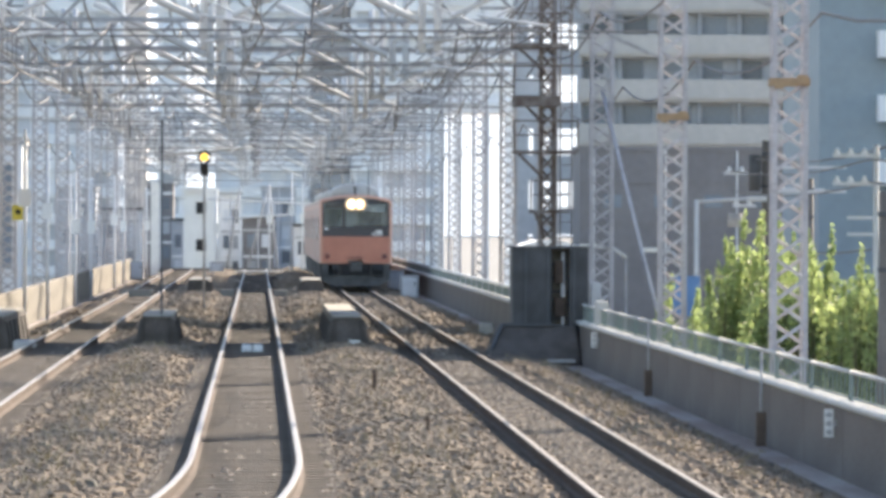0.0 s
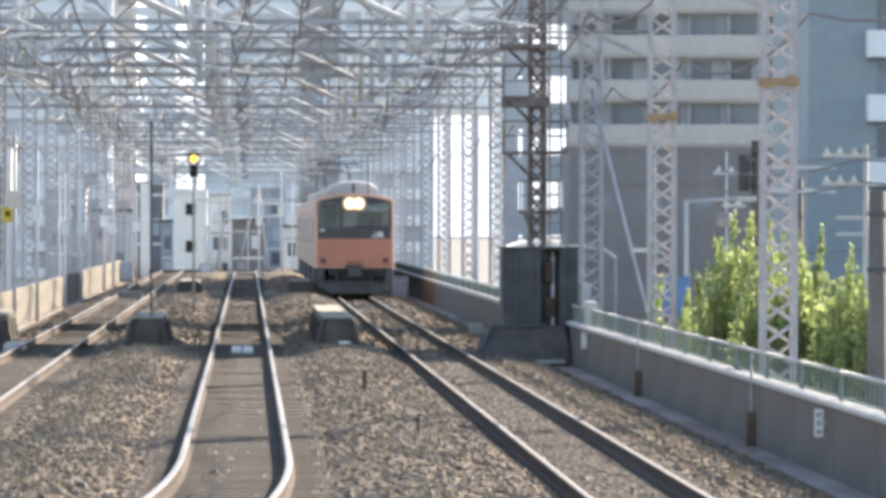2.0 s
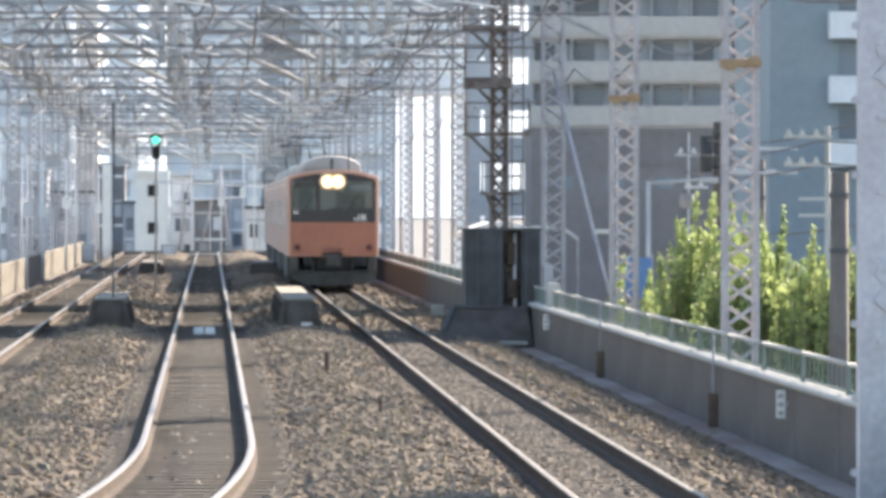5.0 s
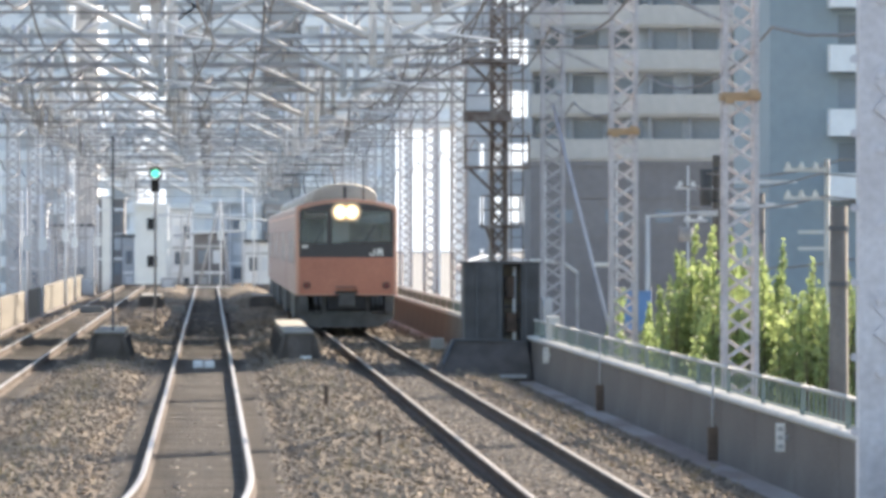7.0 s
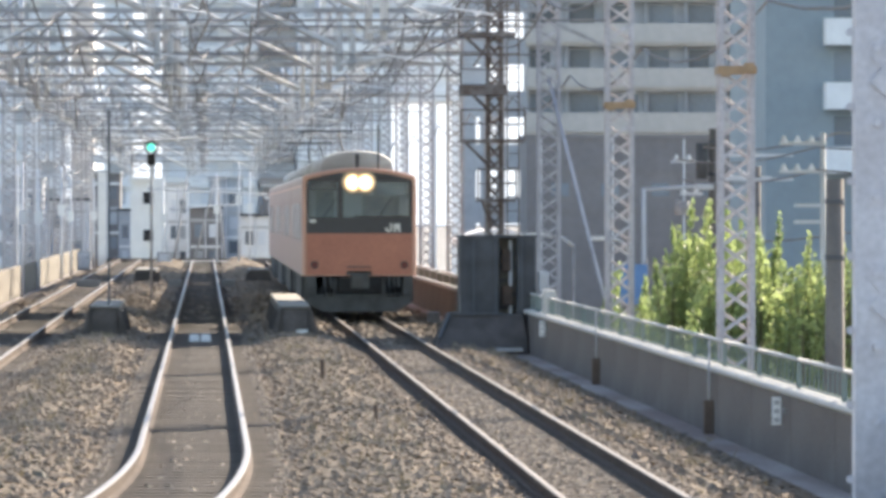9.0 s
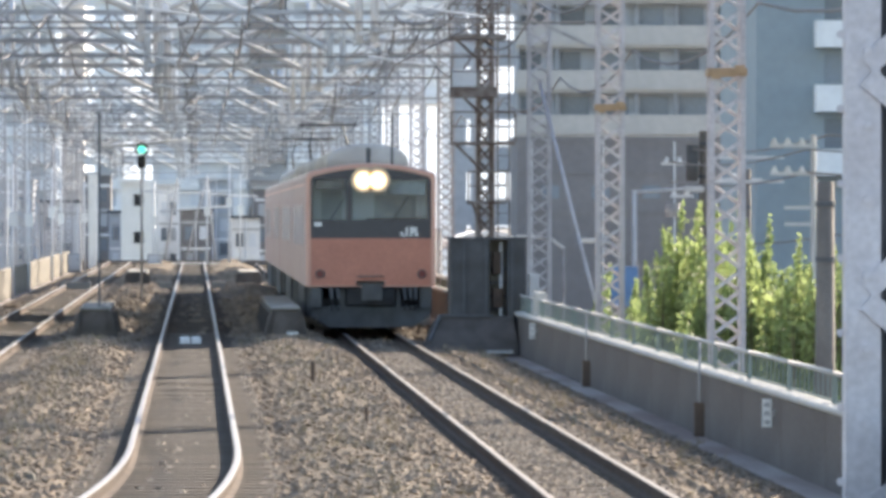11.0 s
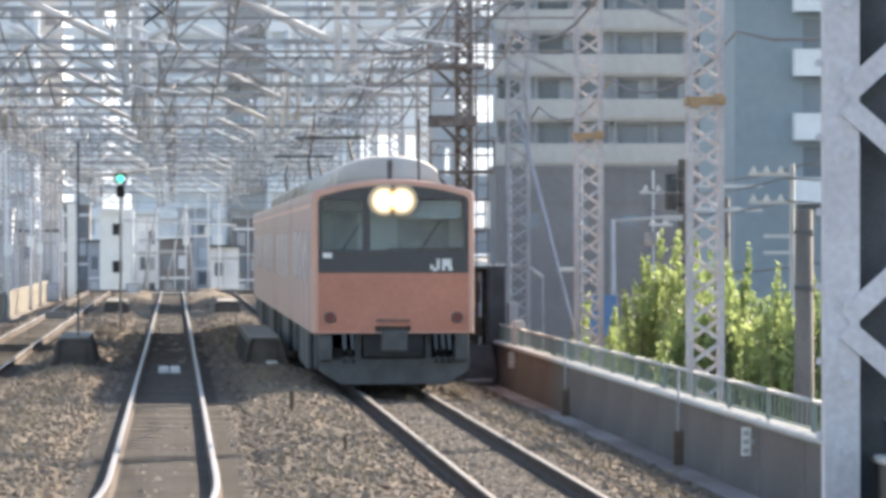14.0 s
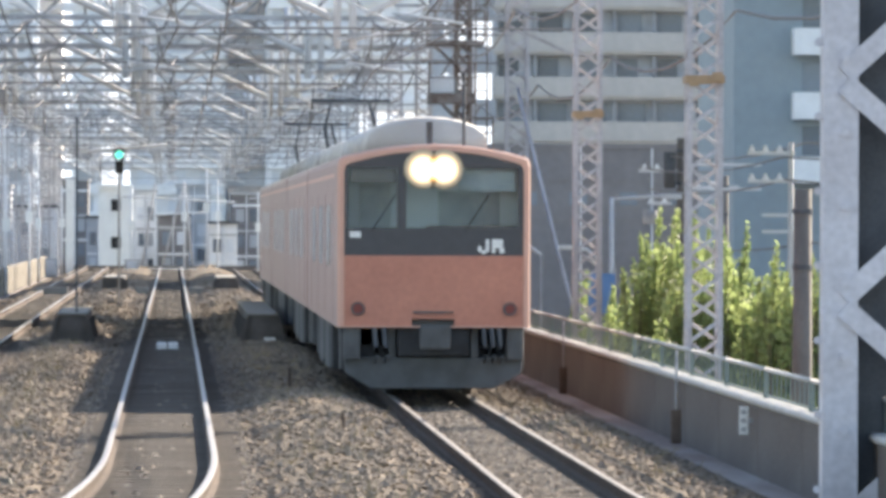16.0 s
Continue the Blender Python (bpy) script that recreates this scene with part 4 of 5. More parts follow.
for at, top, arm in (((9.3, 157, -6.6), 8.5, 0.75), ((10.9, 160, -6.6), 8.4, 0.55)):
    t = thing("street_lamp", "pale street lamp with a curved arm below the viaduct", "street lamp", "street lamps", at)
    part("post", Geo().tube((0, 0, 0), (0, 0, top - 0.25), 0.05, 8, 0.035), STEEL, t, smooth=True)
    part("arm", Geo().tube((0, 0, top - 0.28), (-arm * 0.4, 0, top - 0.06), 0.045, 6).tube((-arm * 0.4, 0, top - 0.06), (-arm, 0, top), 0.045, 6), PALE_STEEL, t, smooth=True)
    part("head", Geo().box(-arm - 0.45, -arm + 0.05, -0.1, 0.1, top - 0.05, top + 0.06), WHITE, t, bevel=0.03)
plate = thing("yellow_sign", "small yellow sign plate on a gantry mast", "sign", at=(-7.05, 183 - 0.3, 2.75))
part("face", Geo().box(-0.17, 0.17, -0.02, 0.0, -0.22, 0.22), YELLOW, plate)
part("mark", Geo().disc((0, -0.03, 0.02), (0, 1, 0), 0.08, 0.02, 10), BLACK, plate)
sheet = thing("scaffold_sheet", "blue sheeting on thin scaffold posts below the trees", "sheet", at=(9.35, 140, -6.6))
part("sheet", Geo().box(0, 0.62, 0, 0.03, 7.0, 7.9), TARP, sheet)
for x in (0.0, 0.6):
    part("post", Geo().tube((x, 0.06, 0), (x, 0.06, 8.0), 0.03, 6), STEEL, sheet)

# ---- buildings ----


def apartment(at, width, depth, floors, fh, wall, band, label, bays, name="apartment_building"):
    """A block with parapet balconies on the face towards the line."""
    t = thing(name, label, "building", at=at)
    h = floors * fh
    part("wall", Geo().box(0, width, 1.4, 3.2, 0, h).box(1.2, width, 3.2, depth, 0, h), wall, t)
    part("roof", Geo().box(-0.1, width + 0.2, 0, 3.3, h, h + 0.5).box(1.1, width + 0.2, 3.3, depth + 0.2, h, h + 0.5), band, t)
    par = Geo().box(0, width, 0, 0.2, 0, fh * 0.44).box(0, width, 0.2, 1.4, -0.2, 0).mesh("balcony", band)
    win = Geo().box(0, 1, 1.34, 1.4, 0, 1).mesh("window", WINDOW)
    fin = Geo().box(-0.04, 0.04, 0.3, 1.4, 0, fh).mesh("partition", wall)
    for f in range(floors):
        z = f * fh
        share("balcony", par, t, (0, 0, z))
        for b in range(bays):
            x = width * (b + 0.5) / bays
            w = share("window", win, t, (x - width / bays * 0.36, 0, z + 0.9))
            w.scale = (width / bays * (0.5 + 0.22 * ((f * 7 + b * 3) % 3) / 2), 1, fh * 0.55)
            share("partition", fin, t, (width * b / bays + 0.1, 0, z))
    return t


apartment((20.9, 405, -6.85), 15.6, 14, 13, 2.92, APT_SHADE, APT_BAND, "grey apartment block with pale balcony parapets", 6)
podium = thing("street_building", "plain grey building in front of the apartment block", "building", at=(19.75, 382, -6.6))
part("wall", Geo().box(0, 15.45, 0, 8, 0, 13.6), APT_WALL, podium)
part("roof", Geo().box(-0.1, 15.55, -0.1, 8, 13.6, 13.9), APT_WALL, podium)
for k in range(5):
    part("window", Geo().box(1.5 + k * 3.1, 2.6 + k * 3.1, -0.05, 0.02, 10.1, 10.9), WINDOW, podium)
for k in range(4):
    part("downpipe", Geo().tube((0.9 + k * 4.4, -0.12, 0), (0.9 + k * 4.4, -0.12, 13.6), 0.07, 6), PALE_STEEL, podium)
for z in (9.2, 11.6):
    part("sill_band", Geo().box(0, 15.45, -0.08, 0, z, z + 0.22), APT_WALL, podium)
part("side_column", Geo().box(15.5, 16.0, -0.3, 2, 0, 38.4), APT_BAND, bpy.data.objects["apartment_building"])
blue = thing("apartment_building", "blue-grey rendered apartment block with white balconies", "building", at=(26.2, 290, -6.6))
part("wall", Geo().box(0, 40, 0, 20, 0, 42), BLUE_WALL, blue)
for f in range(3, 13):
    z = f * 3.0 + 0.3
    b = part("balcony", Geo().box(2.7, 7.5, -1.3, 0, z + 1.6, z + 2.85), HAZE_BAND, blue, "white balcony parapet")
    part("window", Geo().box(3.2, 5.2, -0.05, 0.02, z + 2.9, z + 4.3), WINDOW, blue)

def far_tower(x0, x1, y, top, band, seed, label, fh=3.0):
    t = thing("tower_block", label, "building", "far tower blocks", (x0, y, -6.6))
    r = random.Random(seed)
    w, h = x1 - x0, top + 6.6
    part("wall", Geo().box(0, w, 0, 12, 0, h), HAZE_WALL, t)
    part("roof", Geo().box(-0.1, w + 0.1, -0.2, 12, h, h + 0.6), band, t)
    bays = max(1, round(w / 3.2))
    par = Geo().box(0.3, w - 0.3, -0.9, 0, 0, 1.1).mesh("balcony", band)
    win = Geo().box(0, w / bays * 0.55, -0.08, 0.0, 0, 1.7).mesh("window", HAZE_WINDOW)
    for f in range(int(h / fh)):
        z = f * fh
        if z + fh < 4:
            continue
        share("balcony", par, t, (0, 0, z))
        for b in range(bays):
            if r.random() < 0.85:
                share("window", win, t, (w * (b + 0.2) / bays, 0, z + 1.15))
    return t


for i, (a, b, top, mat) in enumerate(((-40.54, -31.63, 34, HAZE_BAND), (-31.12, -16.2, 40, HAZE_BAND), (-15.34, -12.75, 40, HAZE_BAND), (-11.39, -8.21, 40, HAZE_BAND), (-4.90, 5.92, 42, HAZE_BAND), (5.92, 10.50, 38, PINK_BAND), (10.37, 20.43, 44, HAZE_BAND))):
    far_tower(a, b, 700 + (i % 3) * 6, top, mat, i, "grey tower block with balcony bands, haze in its colours")
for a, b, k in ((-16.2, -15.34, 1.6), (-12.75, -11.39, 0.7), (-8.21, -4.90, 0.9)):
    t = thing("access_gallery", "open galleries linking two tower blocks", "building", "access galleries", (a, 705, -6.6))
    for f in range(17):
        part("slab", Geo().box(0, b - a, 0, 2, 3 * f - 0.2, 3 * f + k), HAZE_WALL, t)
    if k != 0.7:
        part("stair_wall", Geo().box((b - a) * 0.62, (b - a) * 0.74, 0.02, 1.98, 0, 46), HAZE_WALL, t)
# a tower raised on slim columns, with the bright distance under it
t = thing("tower_block", "grey tower on slim columns, haze in its colours", "building", "far tower blocks", (20.75, 706, -6.6))
W = 8.9
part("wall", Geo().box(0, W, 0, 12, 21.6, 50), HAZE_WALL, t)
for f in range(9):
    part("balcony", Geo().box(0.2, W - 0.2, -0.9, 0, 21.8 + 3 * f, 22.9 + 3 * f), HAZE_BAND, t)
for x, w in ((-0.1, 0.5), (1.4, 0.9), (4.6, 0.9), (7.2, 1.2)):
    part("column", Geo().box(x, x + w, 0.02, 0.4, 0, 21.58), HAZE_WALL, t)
# low buildings across the end of the line
endb = thing("white_house", "small white house with two dark windows", "house", at=(-4.2, 350, -0.6))
part("wall", Geo().box(0, 1.9, 0, 5, 0, 5.05), WHITE, endb)
part("eave", Geo().box(-0.1, 1.0, -0.3, 0.0, 4.9, 5.1), WHITE, endb)
for z in (1.5, 3.6):
    part("window", Geo().box(0.7, 1.25, -0.04, 0.02, z, z + 0.65), BLACK, endb, "dark window")
    part("sill", Geo().box(0.6, 1.35, -0.1, -0.045, z - 0.12, z), WHITE, endb)
tagged(part("white_column", Geo().box(-5.85, -5.4, 338, 338.3, -0.4, 4.7), WHITE), "tall white column at the end of the line", "column")
endwall = thing("cross_wall", "low dark concrete wall across the far end of the line", "wall", kind="structure")
part("wall", Geo().box(-9, 6.5, 340, 340.5, -0.6, 0.0), DARK_CONCRETE, endwall)
for i, (x0, x1, z1, d) in enumerate(((-11.5, -9.3, 4.4, 356), (-9.2, -6.9, 3.2, 362), (-6.8, -5.2, 4.9, 380), (-5.2, -3.8, 2.6, 372), (-2.2, -1.0, 4.1, 360), (-0.9, 0.9, 2.7, 352),
                                     (0.2, 2.3, 4.6, 384), (2.0, 3.6, 2.3, 350), (3.4, 5.2, 4.0, 366), (5.1, 7.2, 3.3, 372))):
    t = thing("low_building", "weathered grey low building beyond the line", "building", "low buildings", (x0, d, -6.6))
    w = x1 - x0
    part("wall", Geo().box(0, w, 0, 6, 0, z1 + 6.6), (APT_SHADE, HAZE_WALL, APT_WALL)[i % 3], t)
    part("roof", Geo().box(-0.1, w + 0.1, -0.25, 6, z1 + 6.6, z1 + 6.75), (ROOF_GREY, DARK_STEEL)[i % 2], t)
    for f in range(3):
        part("sill_band", Geo().box(0.05, w - 0.05, -0.08, 0, z1 + 5.9 - 1.5 * f, z1 + 6.05 - 1.5 * f), (HAZE_BAND, ROOF_GREY)[(i + f) % 2], t)
        for k in range(2):
            part("window", Geo().box(w * (0.15 + 0.45 * k), w * (0.42 + 0.45 * k), -0.05, 0.02, z1 + 5.0 - 1.5 * f, z1 + 5.75 - 1.5 * f), (HAZE_WINDOW, WINDOW)[(i + k + f) % 2], t)
    part("downpipe", Geo().tube((w * 0.5, -0.1, 0), (w * 0.5, -0.1, z1 + 6.6), 0.05, 6), PALE_STEEL, t)
# stair tower framing against the light
stair = thing("stair_tower", "open steel stair tower against the bright distance", "building", at=(19.1, 408, -6.6))
for f in range(11):
    part("landing", Geo().box(-2.3, 1.82, 0, 3, f * 3.5 + 1.4, f * 3.5 + 3.1), APT_SHADE, stair)
for x0, x1 in ((-2.28, -1.35), (-1.05, -0.4), (0.05, 0.25)):
    part("upright", Geo().box(x0, x1, 0.05, 0.6, 0, 40), APT_SHADE, stair)
low = thing("low_building", "low shed with a pale curved roof beside the viaduct", "building", "low buildings", (8.5, 205, -6.6))
part("wall", Geo().box(0, 2.2, 0, 5, 0, 8.05), APT_WALL, low)
part("roof", Geo().loft([[(-0.15 + 2.5 * i / 8, y, 8.05 + 0.5 * math.sin(math.pi * (0.1 + 0.8 * i / 8))) for i in range(9)] + [(2.35, y, 8.0), (-0.15, y, 8.0)] for y in (-0.3, 5.2)]), WHITE, low)
# pale building on the other side
pale = thing("office_building", "pale blue-grey building beside the line", "building", at=(-16, 250, -6.6))
part("wall", Geo().box(0, 6.5, 0, 6, 0, 12.2), HAZE_WALL, pale)
part("roof", Geo().box(-0.1, 6.6, -0.1, 6.1, 12.2, 12.5), ROOF_GREY, pale)
for k in range(6):
    part("window", Geo().box(0.6 + k, 1.1 + k, -0.05, 0.02, 7.2, 11.4), WINDOW, pale)

# lineside clutter on the far stretch
r = random.Random(8)
cab_proto = thing("relay_cabinet", "pale grey steel relay cabinet beside the line", "cabinet", "relay cabinets", (5.75, 236, -0.5))
part("body", Geo().box(-0.35, 0.35, 0, 0.6, 0, 1.0), STEEL, cab_proto, bevel=0.03)
part("door", Geo().box(-0.28, 0.28, -0.03, 0, 0.12, 0.9), PALE_STEEL, cab_proto)
part("handle", Geo().box(0.18, 0.22, -0.06, -0.03, 0.6, 0.75), DARK_STEEL, cab_proto)
for x, y in ((5.8, 262), (-2.1, 318), (-6.3, 322)):
    copy_thing(cab_proto, pose(x, y, -0.5, 0, 0, r.uniform(-6, 6)))
pole_proto = thing("lineside_post", "slim pale steel post beside the line", "post", "lineside posts", (-6.6, 176, -0.5))
part("shaft", Geo().tube((0, 0, 0), (0, 0, 5.6), 0.06, 8, 0.045), PALE_STEEL, pole_proto, smooth=True)
part("arm", Geo().bar((-0.5, 0, 5.2), (0.6, 0, 5.35), 0.05, 0.05), PALE_STEEL, pole_proto)
part("plate", Geo().box(-0.16, 0.16, -0.05, -0.02, 3.4, 3.9), WHITE, pole_proto)
for x, y in ((-6.7, 198), (-6.5, 221), (-6.6, 246), (-7.9, 262), (-6.4, 277), (-8.6, 300), (-6.6, 305), (-5.9, 330), (-7.5, 333), (-2.2, 322), (1.7, 318), (5.6, 290), (5.8, 322), (-9.2, 338), (2.4, 338), (0.6, 337), (4.6, 338)):
    copy_thing(pole_proto, pose(x, y, r.uniform(-1.6, -0.5), 0, 0, r.uniform(-25, 25)))
a_frame = thing("leaning_posts", "pale steel stays leaning together at the line's end", "stay", at=(0.2, 341.5, -0.5))
for x0, x1 in ((-0.9, 0.35), (0.9, 0.4), (-2.0, -1.2)):
    part("stay", Geo().tube((x0, 0, 0), (x1, 0, 5.0), 0.065, 6), STEEL, a_frame, smooth=True)
part("tie", Geo().tube((-2.2, 0, 3.2), (1.6, 0, 3.45), 0.05, 6), PALE_STEEL, a_frame, smooth=True)
part("tie", Geo().tube((-3.4, 0, 4.3), (3.2, 0, 4.0), 0.05, 6), PALE_STEEL, a_frame, smooth=True)
walk_plat = thing("end_platform", "low pale platform with railing across the line's end", "platform", at=(-1.3, 337, -0.6))
part("slab", Geo().box(0, 2.6, 0, 1.5, 0.35, 0.5), COPING, walk_plat)
for x in (0.2, 2.3):
    part("support", Geo().box(x, x + 0.15, 0.1, 1.4, 0, 0.35), DARK_STEEL, walk_plat)


# ---- the train ----
CAB_DOOR = material("cab_door_green", (0.33, 0.42, 0.45), 0.7, grain=2, vary=0.2, second=(0.22, 0.29, 0.32))
RED_LENS = material("unlit_red_lens", (0.22, 0.05, 0.04), 0.3, vary=0.1, bump=0)
BOT, MID, TOP, HALF = 1.02, 2.06, 3.68, 1.4


def section(y, half=HALF, bot=BOT, edge=3.5, top=TOP, n=8, front=0.0):
    """The body's outline: straight sides, rounded shoulders and a slightly arched top."""
    pts = [(-half, y, bot), (half, y, bot), (half, y, edge - 0.12), (half - 0.03, y, edge - 0.03)]
    for i in range(n + 1):
        a = 1 - 2 * i / n
        pts.append((a * (half - 0.1), y, edge + (top - edge) * (1 - a * a)))
    pts += [(-half + 0.03, y, edge - 0.03), (-half, y, edge - 0.12)]
    return pts


def rounded_box(y0, y1, half, z0, z1):
    """A roof unit with a domed cross section and sloping ends."""
    rings = []
    for y, s in ((y0, 0.84), (y0 + 0.12, 0.96), (y0 + 0.4, 1.0), (y1 - 0.4, 1.0), (y1 - 0.12, 0.96), (y1, 0.84)):
        rings.append([(half * math.cos(math.pi * i / 10) * (0.9 + 0.1 * s), y, z0 + (z1 - z0) * s * math.sin(math.pi * i / 10) ** 0.6) for i in range(11)])
    return Geo().loft(rings)


def bogie(g, y):
    for dy in (-1.05, 1.05):
        for x in (-0.5665, 0.5665):
            g.disc((x, y + dy, 0.43), (1, 0, 0), 0.43, 0.13, 20)
        g.tube((-0.6, y + dy, 0.43), (0.6, y + dy, 0.43), 0.08, 8)
    for x in (-0.85, 0.85):
        g.box(x - 0.1, x + 0.1, y - 1.6, y + 1.6, 0.42, 0.66)
        for dy in (-1.05, 1.05):
            g.box(x - 0.13, x + 0.13, y + dy - 0.16, y + dy + 0.16, 0.28, 0.58)
    g.box(-0.95, 0.95, y - 0.3, y + 0.3, 0.5, 0.85)


def side_equipment(car):
    """Boxes hung under both sills, between and outside the bogies."""
    for sx in (-1, 1):
        for k, (y0, y1, z0) in enumerate(((0.65, 1.3, 0.4), (5.1, 7.0, 0.3), (7.1, 9.4, 0.26), (9.5, 10.6, 0.36), (10.7, 13.2, 0.27), (13.3, 14.9, 0.34), (18.7, 19.35, 0.4))):
            part("equipment_box", Geo().box(sx * 1.14 - 0.2, sx * 1.14 + 0.2, y0, y1, z0, 1.0), (TRAIN_UNDER, UNDER_DARK)[k % 2], car, bevel=0.02)


def side_parts(car, y_start):
    """Doors and windows of both sides; they stand a little proud of the body."""
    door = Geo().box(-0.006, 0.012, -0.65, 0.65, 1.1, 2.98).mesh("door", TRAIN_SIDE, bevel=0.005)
    glass = Geo().box(-0.006, 0.02, -0.24, 0.24, 1.95, 2.75).mesh("door_window", SIDE_GLASS)
    win = Geo().box(-0.006, 0.014, -0.95, 0.95, 1.88, 2.8).mesh("window", SIDE_GLASS)
    strip = Geo().box(-0.004, 0.03, y_start, 19.3, 3.2, 3.26).mesh("gutter_strip", TRAIN_EDGE)
    for sx in (-1, 1):
        for i in range(4):
            y = 2.9 + i * 4.75
            d = share("door", door, car, (sx * HALF, y, 0))
            for dy in (-0.33, 0.33):
                share("door_window", glass, d, (0, dy, 0))
            if i < 3:
                share("window", win, car, (sx * HALF, y + 2.37, 0))
        share("gutter_strip", strip, car, (sx * HALF, 0, 0))


def middle_car():
    car = thing("train_car", "orange commuter train car with grey roof", "train car", "cars of the orange train")
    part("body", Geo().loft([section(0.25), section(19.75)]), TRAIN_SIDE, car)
    roof = Geo().loft([[(a * 1.3, y, 3.5 + 0.3 * (1 - a * a)) for a in (-1, -0.8, -0.5, 0, 0.5, 0.8, 1)] for y in (0.3, 19.7)])
    part("roof", roof, TRAIN_ROOF, car)
    for y in (5, 10, 15):
        part("air_conditioner", rounded_box(y - 1.5, y + 1.5, 0.95, 3.66, 4.1), TRAIN_ROOF, car, smooth=True)
    ends = Geo().box(-0.6, 0.6, -0.02, 0.25, 1.1, 3.2).box(-0.6, 0.6, 19.75, 20.02, 1.1, 3.2)
    part("gangway", ends, TRAIN_UNDER, car)
    part("underframe", Geo().box(-1.25, 1.25, 0.6, 19.4, 0.75, 1.02).box(-1.2, 1.2, 6.2, 13.6, 0.35, 0.8), TRAIN_UNDER, car)
    for y in (3.1, 16.9):
        g = Geo()
        bogie(g, y)
        part("bogie", g, TRAIN_UNDER, car)
    side_parts(car, 0.4)
    side_equipment(car)
    return car


def pantograph(car, y):
    p = part("pantograph", Geo().box(-0.6, 0.6, y - 0.5, y + 0.5, 3.88, 3.96), TRAIN_UNDER, car)
    for x in (-0.45, 0.45):
        for d in (-0.8, 0.8):
            part("arm", Geo().tube((x, y, 3.95), (x * 1.2, y + d, 4.55), 0.025, 6), DARK_STEEL, p)
            part("arm", Geo().tube((x * 1.2, y + d, 4.55), (x * 0.9, y, 5.12), 0.02, 6), DARK_STEEL, p)
    part("contact_strip", Geo().box(-0.85, 0.85, y - 0.2, y - 0.1, 5.1, 5.16).box(-0.85, 0.85, y + 0.1, y + 0.2, 5.1, 5.16), DARK_STEEL, p)


def lead_car():
    car = thing("train_car", "orange train lead car with black window band and lit headlamps", "train car", "cars of the orange train")
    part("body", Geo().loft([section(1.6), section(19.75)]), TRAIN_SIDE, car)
    # cab shell: sides, roof and floor left hollow behind the windscreen
    shell = Geo().loft([section(0.06), section(1.6)], cap=False)
    part("cab_shell", shell, TRAIN_SIDE, car)
    # front edge frame, worn lighter
    rim = Geo().loft([section(0.06), section(0.0, HALF - 0.03, BOT, 3.47, 3.65), section(0.0, HALF - 0.1, BOT + 0.02, 3.4, 3.58), section(0.08, HALF - 0.1, BOT + 0.02, 3.4, 3.58)], cap=False)
    part("front_frame", rim, TRAIN_EDGE, car, "worn pale orange edge", smooth=False)
    low = Geo().loft([[(-1.31, y, BOT + 0.02), (-0.32, y, BOT + 0.02), (-0.32, y, 1.14), (0.3, y, 1.14), (0.3, y, BOT + 0.02), (1.31, y, BOT + 0.02), (1.31, y, MID), (-1.31, y, MID)] for y in (0.02, 0.14)])
    part("front_panel", low, TRAIN_ORANGE, car)
    # black band under and around the panes
    part("black_band", Geo().box(-1.31, 1.31, 0.03, 0.13, MID, 2.46), TRAIN_BLACK, car)
    arch = [(a, z) for a, z in ((-1.31, 3.39), (-1.1, 3.46), (-0.7, 3.53), (0, 3.57), (0.7, 3.53), (1.1, 3.46), (1.31, 3.39))]
    top = Geo().loft([[(a, y, z) for a, z in arch] + [(1.31, y, 3.33), (-1.31, y, 3.33)] for y in (0.03, 0.13)])
    part("black_band", top, TRAIN_BLACK, car)
    for x0, x1 in ((-1.31, -1.25), (-0.53, -0.4), (1.22, 1.31)):
        part("window_post", Geo().box(x0, x1, 0.03, 0.13, 2.46, 3.33), TRAIN_BLACK, car)
    for x0, x1 in ((-1.25, -0.53), (-0.4, 1.22)):
        pane = part("windscreen", Geo().box(x0, x1, 0.07, 0.085, 2.46, 3.33), PANE, car, "large clear windscreen pane")
        pane.visible_shadow = False
    # cab seen through the panes
    part("cab_back", Geo().box(-1.3, 1.3, 0.95, 1.05, 1.1, 3.4), CAB, car, "pale green cab rear wall")
    part("cab_back_window", Geo().box(-1.05, -0.6, 0.92, 0.955, 2.4, 3.1).box(0.1, 1.0, 0.92, 0.955, 2.45, 3.0), CAB_DOOR, car)
    part("console", Geo().box(-0.1, 1.25, 0.2, 0.7, 1.5, 2.5), TRAIN_UNDER, car, "dark driving console", bevel=0.05)
    part("cab_floor", Geo().box(-1.3, 1.3, 0.15, 1.5, 1.04, 1.12), TRAIN_UNDER, car)
    part("sun_visor", Geo().box(0.35, 1.18, 0.16, 0.2, 3.0, 3.3), CAB_DOOR, car)
    part("destination_sign", Geo().box(-1.2, -0.55, 0.1, 0.16, 3.12, 3.32), TRAIN_BLACK, car)
    # head lamps
    for x in (-0.16, 0.14):
        h = part("headlamp", Geo().disc((0, 0.02, 0), (0, 1, 0), 0.285, 0.05, 24), LAMP_RIM, car, "round headlamp housing")
        h.location = (x, 0.0, 3.31)
        part("lens", Geo().disc((0, -0.03, 0), (0, 1, 0), 0.265, 0.05, 24), LAMP, h, "warm white lens, oversized to paint its glare")
    for x in (-1.1, 1.1):
        tl = part("tail_lamp", Geo().disc((x, 0.0, 1.29), (0, 1, 0), 0.1, 0.07, 16), TRAIN_UNDER, car)
        part("tail_lens", Geo().disc((x, -0.03, 1.29), (0, 1, 0), 0.07, 0.03, 16), RED_LENS, tl, "unlit dark red lens")
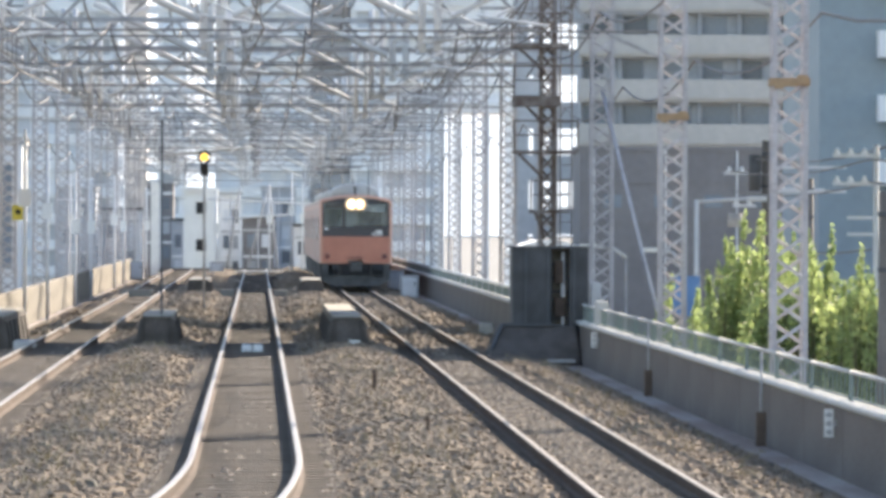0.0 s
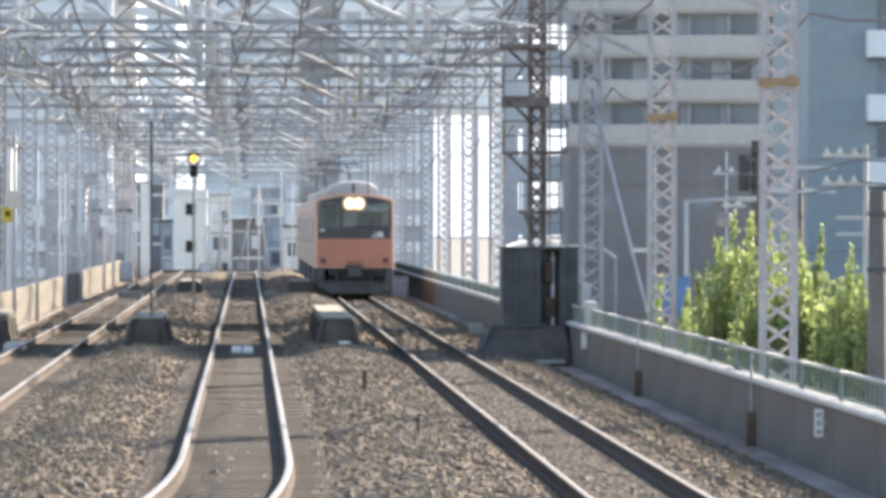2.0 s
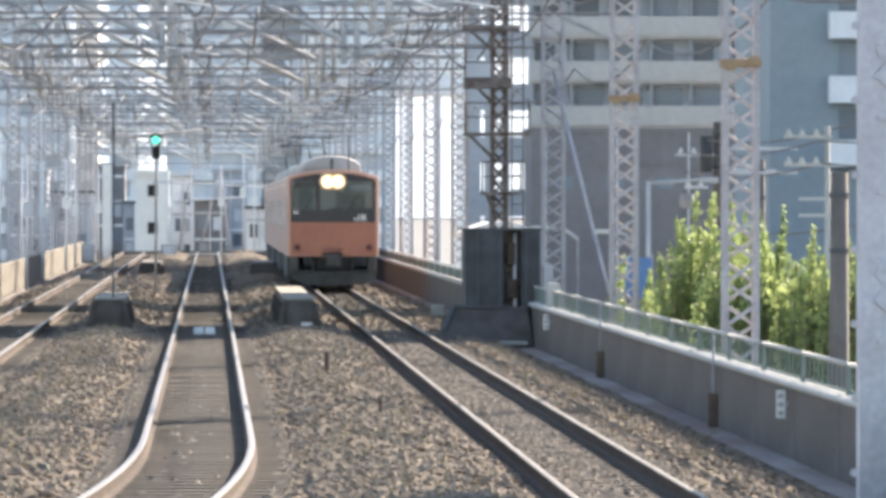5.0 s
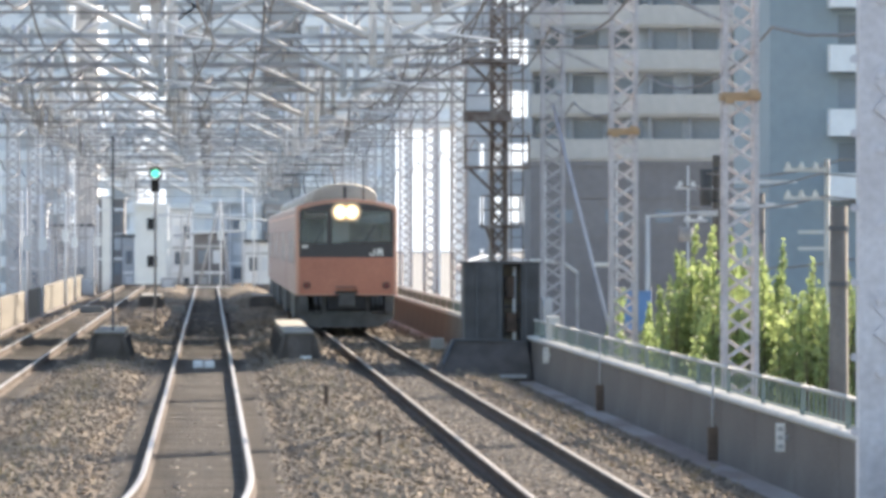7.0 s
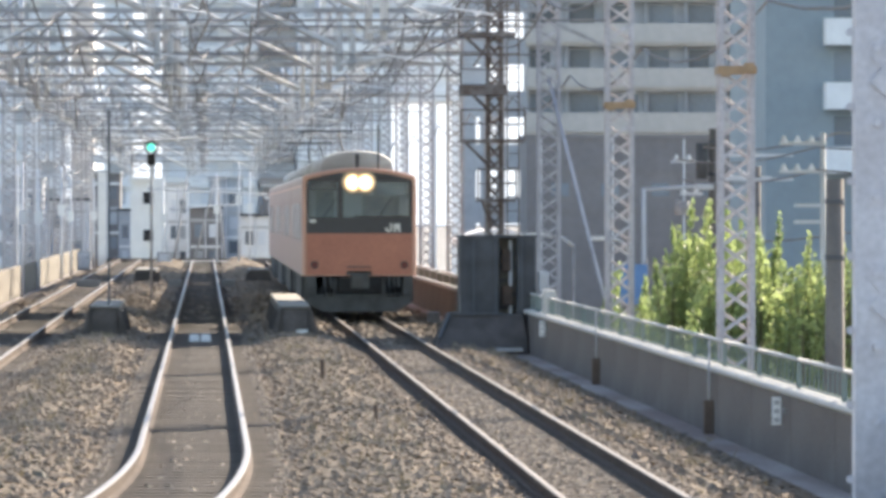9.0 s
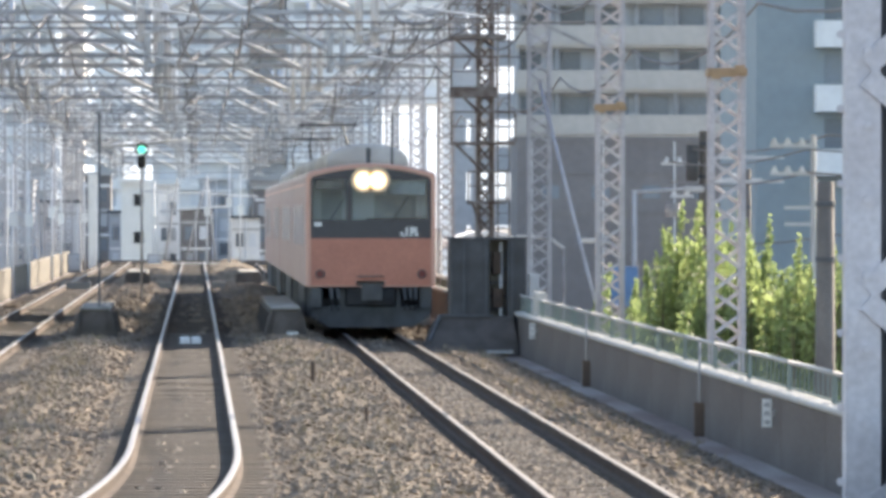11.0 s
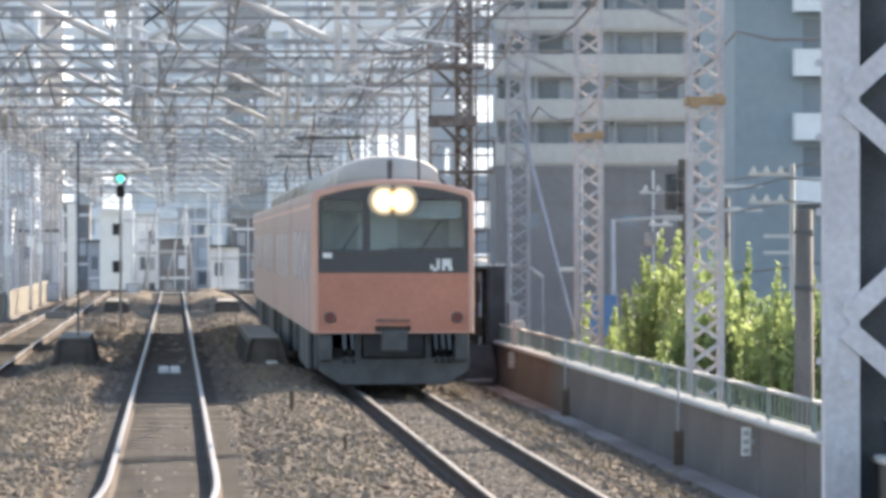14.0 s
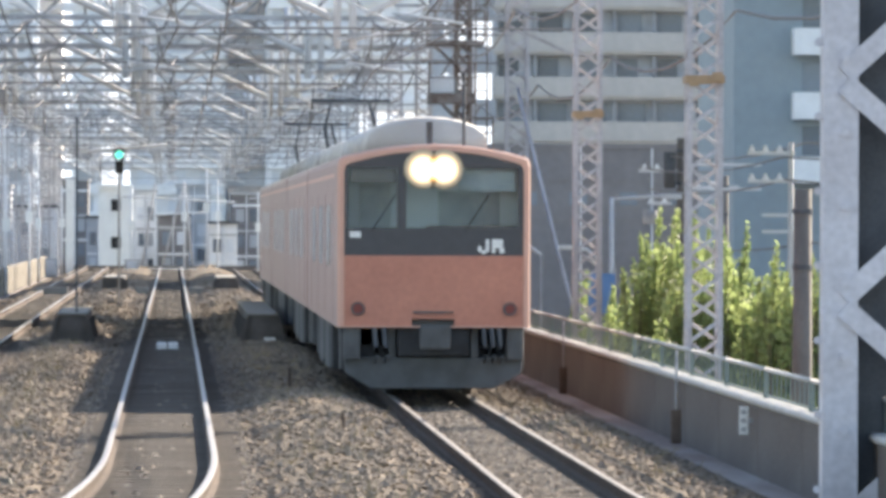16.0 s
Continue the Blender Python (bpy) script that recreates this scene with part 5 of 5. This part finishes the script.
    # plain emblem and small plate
    em = Geo().box(0.64, 0.69, 0.015, 0.03, 2.12, 2.2).box(0.69, 0.75, 0.015, 0.03, 2.09, 2.14).box(0.75, 0.8, 0.015, 0.03, 2.12, 2.3)
    em.box(0.84, 0.89, 0.015, 0.03, 2.1, 2.3).box(0.89, 1.0, 0.015, 0.03, 2.17, 2.3).box(0.95, 1.02, 0.015, 0.03, 2.1, 2.17)
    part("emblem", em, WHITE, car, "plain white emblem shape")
    part("number_plate", Geo().box(-1.22, -1.06, 0.02, 0.03, 2.32, 2.41), WHITE, car, "small white plate")
    part("handrail", Geo().bar((-0.3, -0.03, 1.24), (0.28, -0.03, 1.24), 0.03, 0.03), TRAIN_UNDER, car)
    # wipers
    for x in (-0.9, 0.45):
        part("wiper", Geo().bar((x, 0.02, 2.42), (x + 0.35, 0.02, 2.95), 0.025, 0.02), BLACK, car)
    part("roof", Geo().loft([[(a * 1.3 * s, y, 3.42 + h * (1 - a * a)) for a in (-1, -0.8, -0.5, -0.2, 0.2, 0.5, 0.8, 1)] for y, h, s in ((0.25, 0.2, 0.97), (0.9, 0.24, 1.0), (19.7, 0.26, 1.0))]), TRAIN_ROOF, car, smooth=True)
    for y in (4.2, 10, 15.5):
        part("air_conditioner", rounded_box(y - 1.6, y + 1.6, 0.92, 3.6, 4.13), TRAIN_ROOF, car, smooth=True)
    part("aerial", Geo().tube((-0.02, 1.2, 3.6), (-0.02, 1.2, 4.02), 0.05, 8), TRAIN_UNDER, car)
    part("aerial", Geo().tube((0.52, 2.0, 3.6), (0.52, 2.0, 4.75), 0.026, 6), DARK_STEEL, car)
    # coupler, guard, steps and underframe
    part("coupler", Geo().box(-0.16, 0.16, -0.55, 0.5, 0.76, 1.02).box(-0.22, 0.22, -0.6, -0.42, 0.72, 1.06), TRAIN_UNDER, car, bevel=0.03)
    prof = [(-0.9, 0.13), (0.9, 0.13), (1.28, 0.36), (1.3, 0.58), (-1.3, 0.58), (-1.28, 0.36)]
    guard = Geo().loft([[(x, y0, z) for x, z in prof] for y0 in (0.2, 0.38)])
    part("guard", guard, TRAIN_UNDER, car, bevel=0.02)
    part("bulkhead", Geo().box(-1.32, 1.32, 0.5, 0.6, 0.4, 1.02), UNDER_DARK, car, "dark bulkhead behind the coupler")
    part("coupler_housing", Geo().box(-0.52, 0.52, 0.12, 0.5, 0.6, 1.0), UNDER_DARK, car, bevel=0.04)
    for sx in (-1, 1):
        part("cab_step", Geo().box(sx * 1.18 - 0.12, sx * 1.18 + 0.12, 0.1, 0.5, 0.55, 1.02), TRAIN_UNDER, car, bevel=0.02)
    for x in (-0.6, 0.6):
        part("guard_stay", Geo().box(x - 0.05, x + 0.05, 0.22, 0.4, 0.55, 1.03), TRAIN_UNDER, car)
    for x in (-0.86, -0.72, 0.72, 0.84, 0.95):
        part("hose", Geo().cable([(x, -0.02, 1.0), (x + 0.02, -0.08, 0.75), (x + 0.04, -0.08, 0.6), (x + 0.02, 0.12, 0.52)], 0.03), DARK_STEEL, car)
    part("underframe", Geo().box(-1.25, 1.25, 0.5, 19.4, 0.75, 1.02).box(-1.2, 1.2, 6.2, 13.6, 0.35, 0.8), TRAIN_UNDER, car)
    for y in (3.1, 16.9):
        g = Geo()
        bogie(g, y)
        part("bogie", g, TRAIN_UNDER, car)
    side_parts(car, 1.7)
    side_equipment(car)
    return car


lead = lead_car()
second = middle_car()
third = copy_thing(second, pose(0, 0, 0))
fourth = copy_thing(second, pose(0, 0, 0))
pantograph(third, 3.0)
pantograph(fourth, 15.0)


def train_y(t):
    """Where the front of the train is: it slows a little as it nears."""
    return 240.3 - 10.25 * t + 0.053 * t * t


def motions():
    """The train rolls towards the eye; the signal's lens rotor turns from yellow to green."""
    times = [0.5 * i for i in range(33)]
    for i, car in enumerate((lead, second, third, fourth)):
        walk(car, [(t, pose(TRACKS[2], train_y(t) + 20.0 * i, RAIL_Z[2])) for t in times])
    turn = [(0, 0), (2.4, 0), (2.4334, 60), (2.4667, 120), (2.5, 180), (16, 180)]
    walk(rotor, [(t, pose(0, 0, 0, 0, 0, a)) for t, a in turn])


motions()
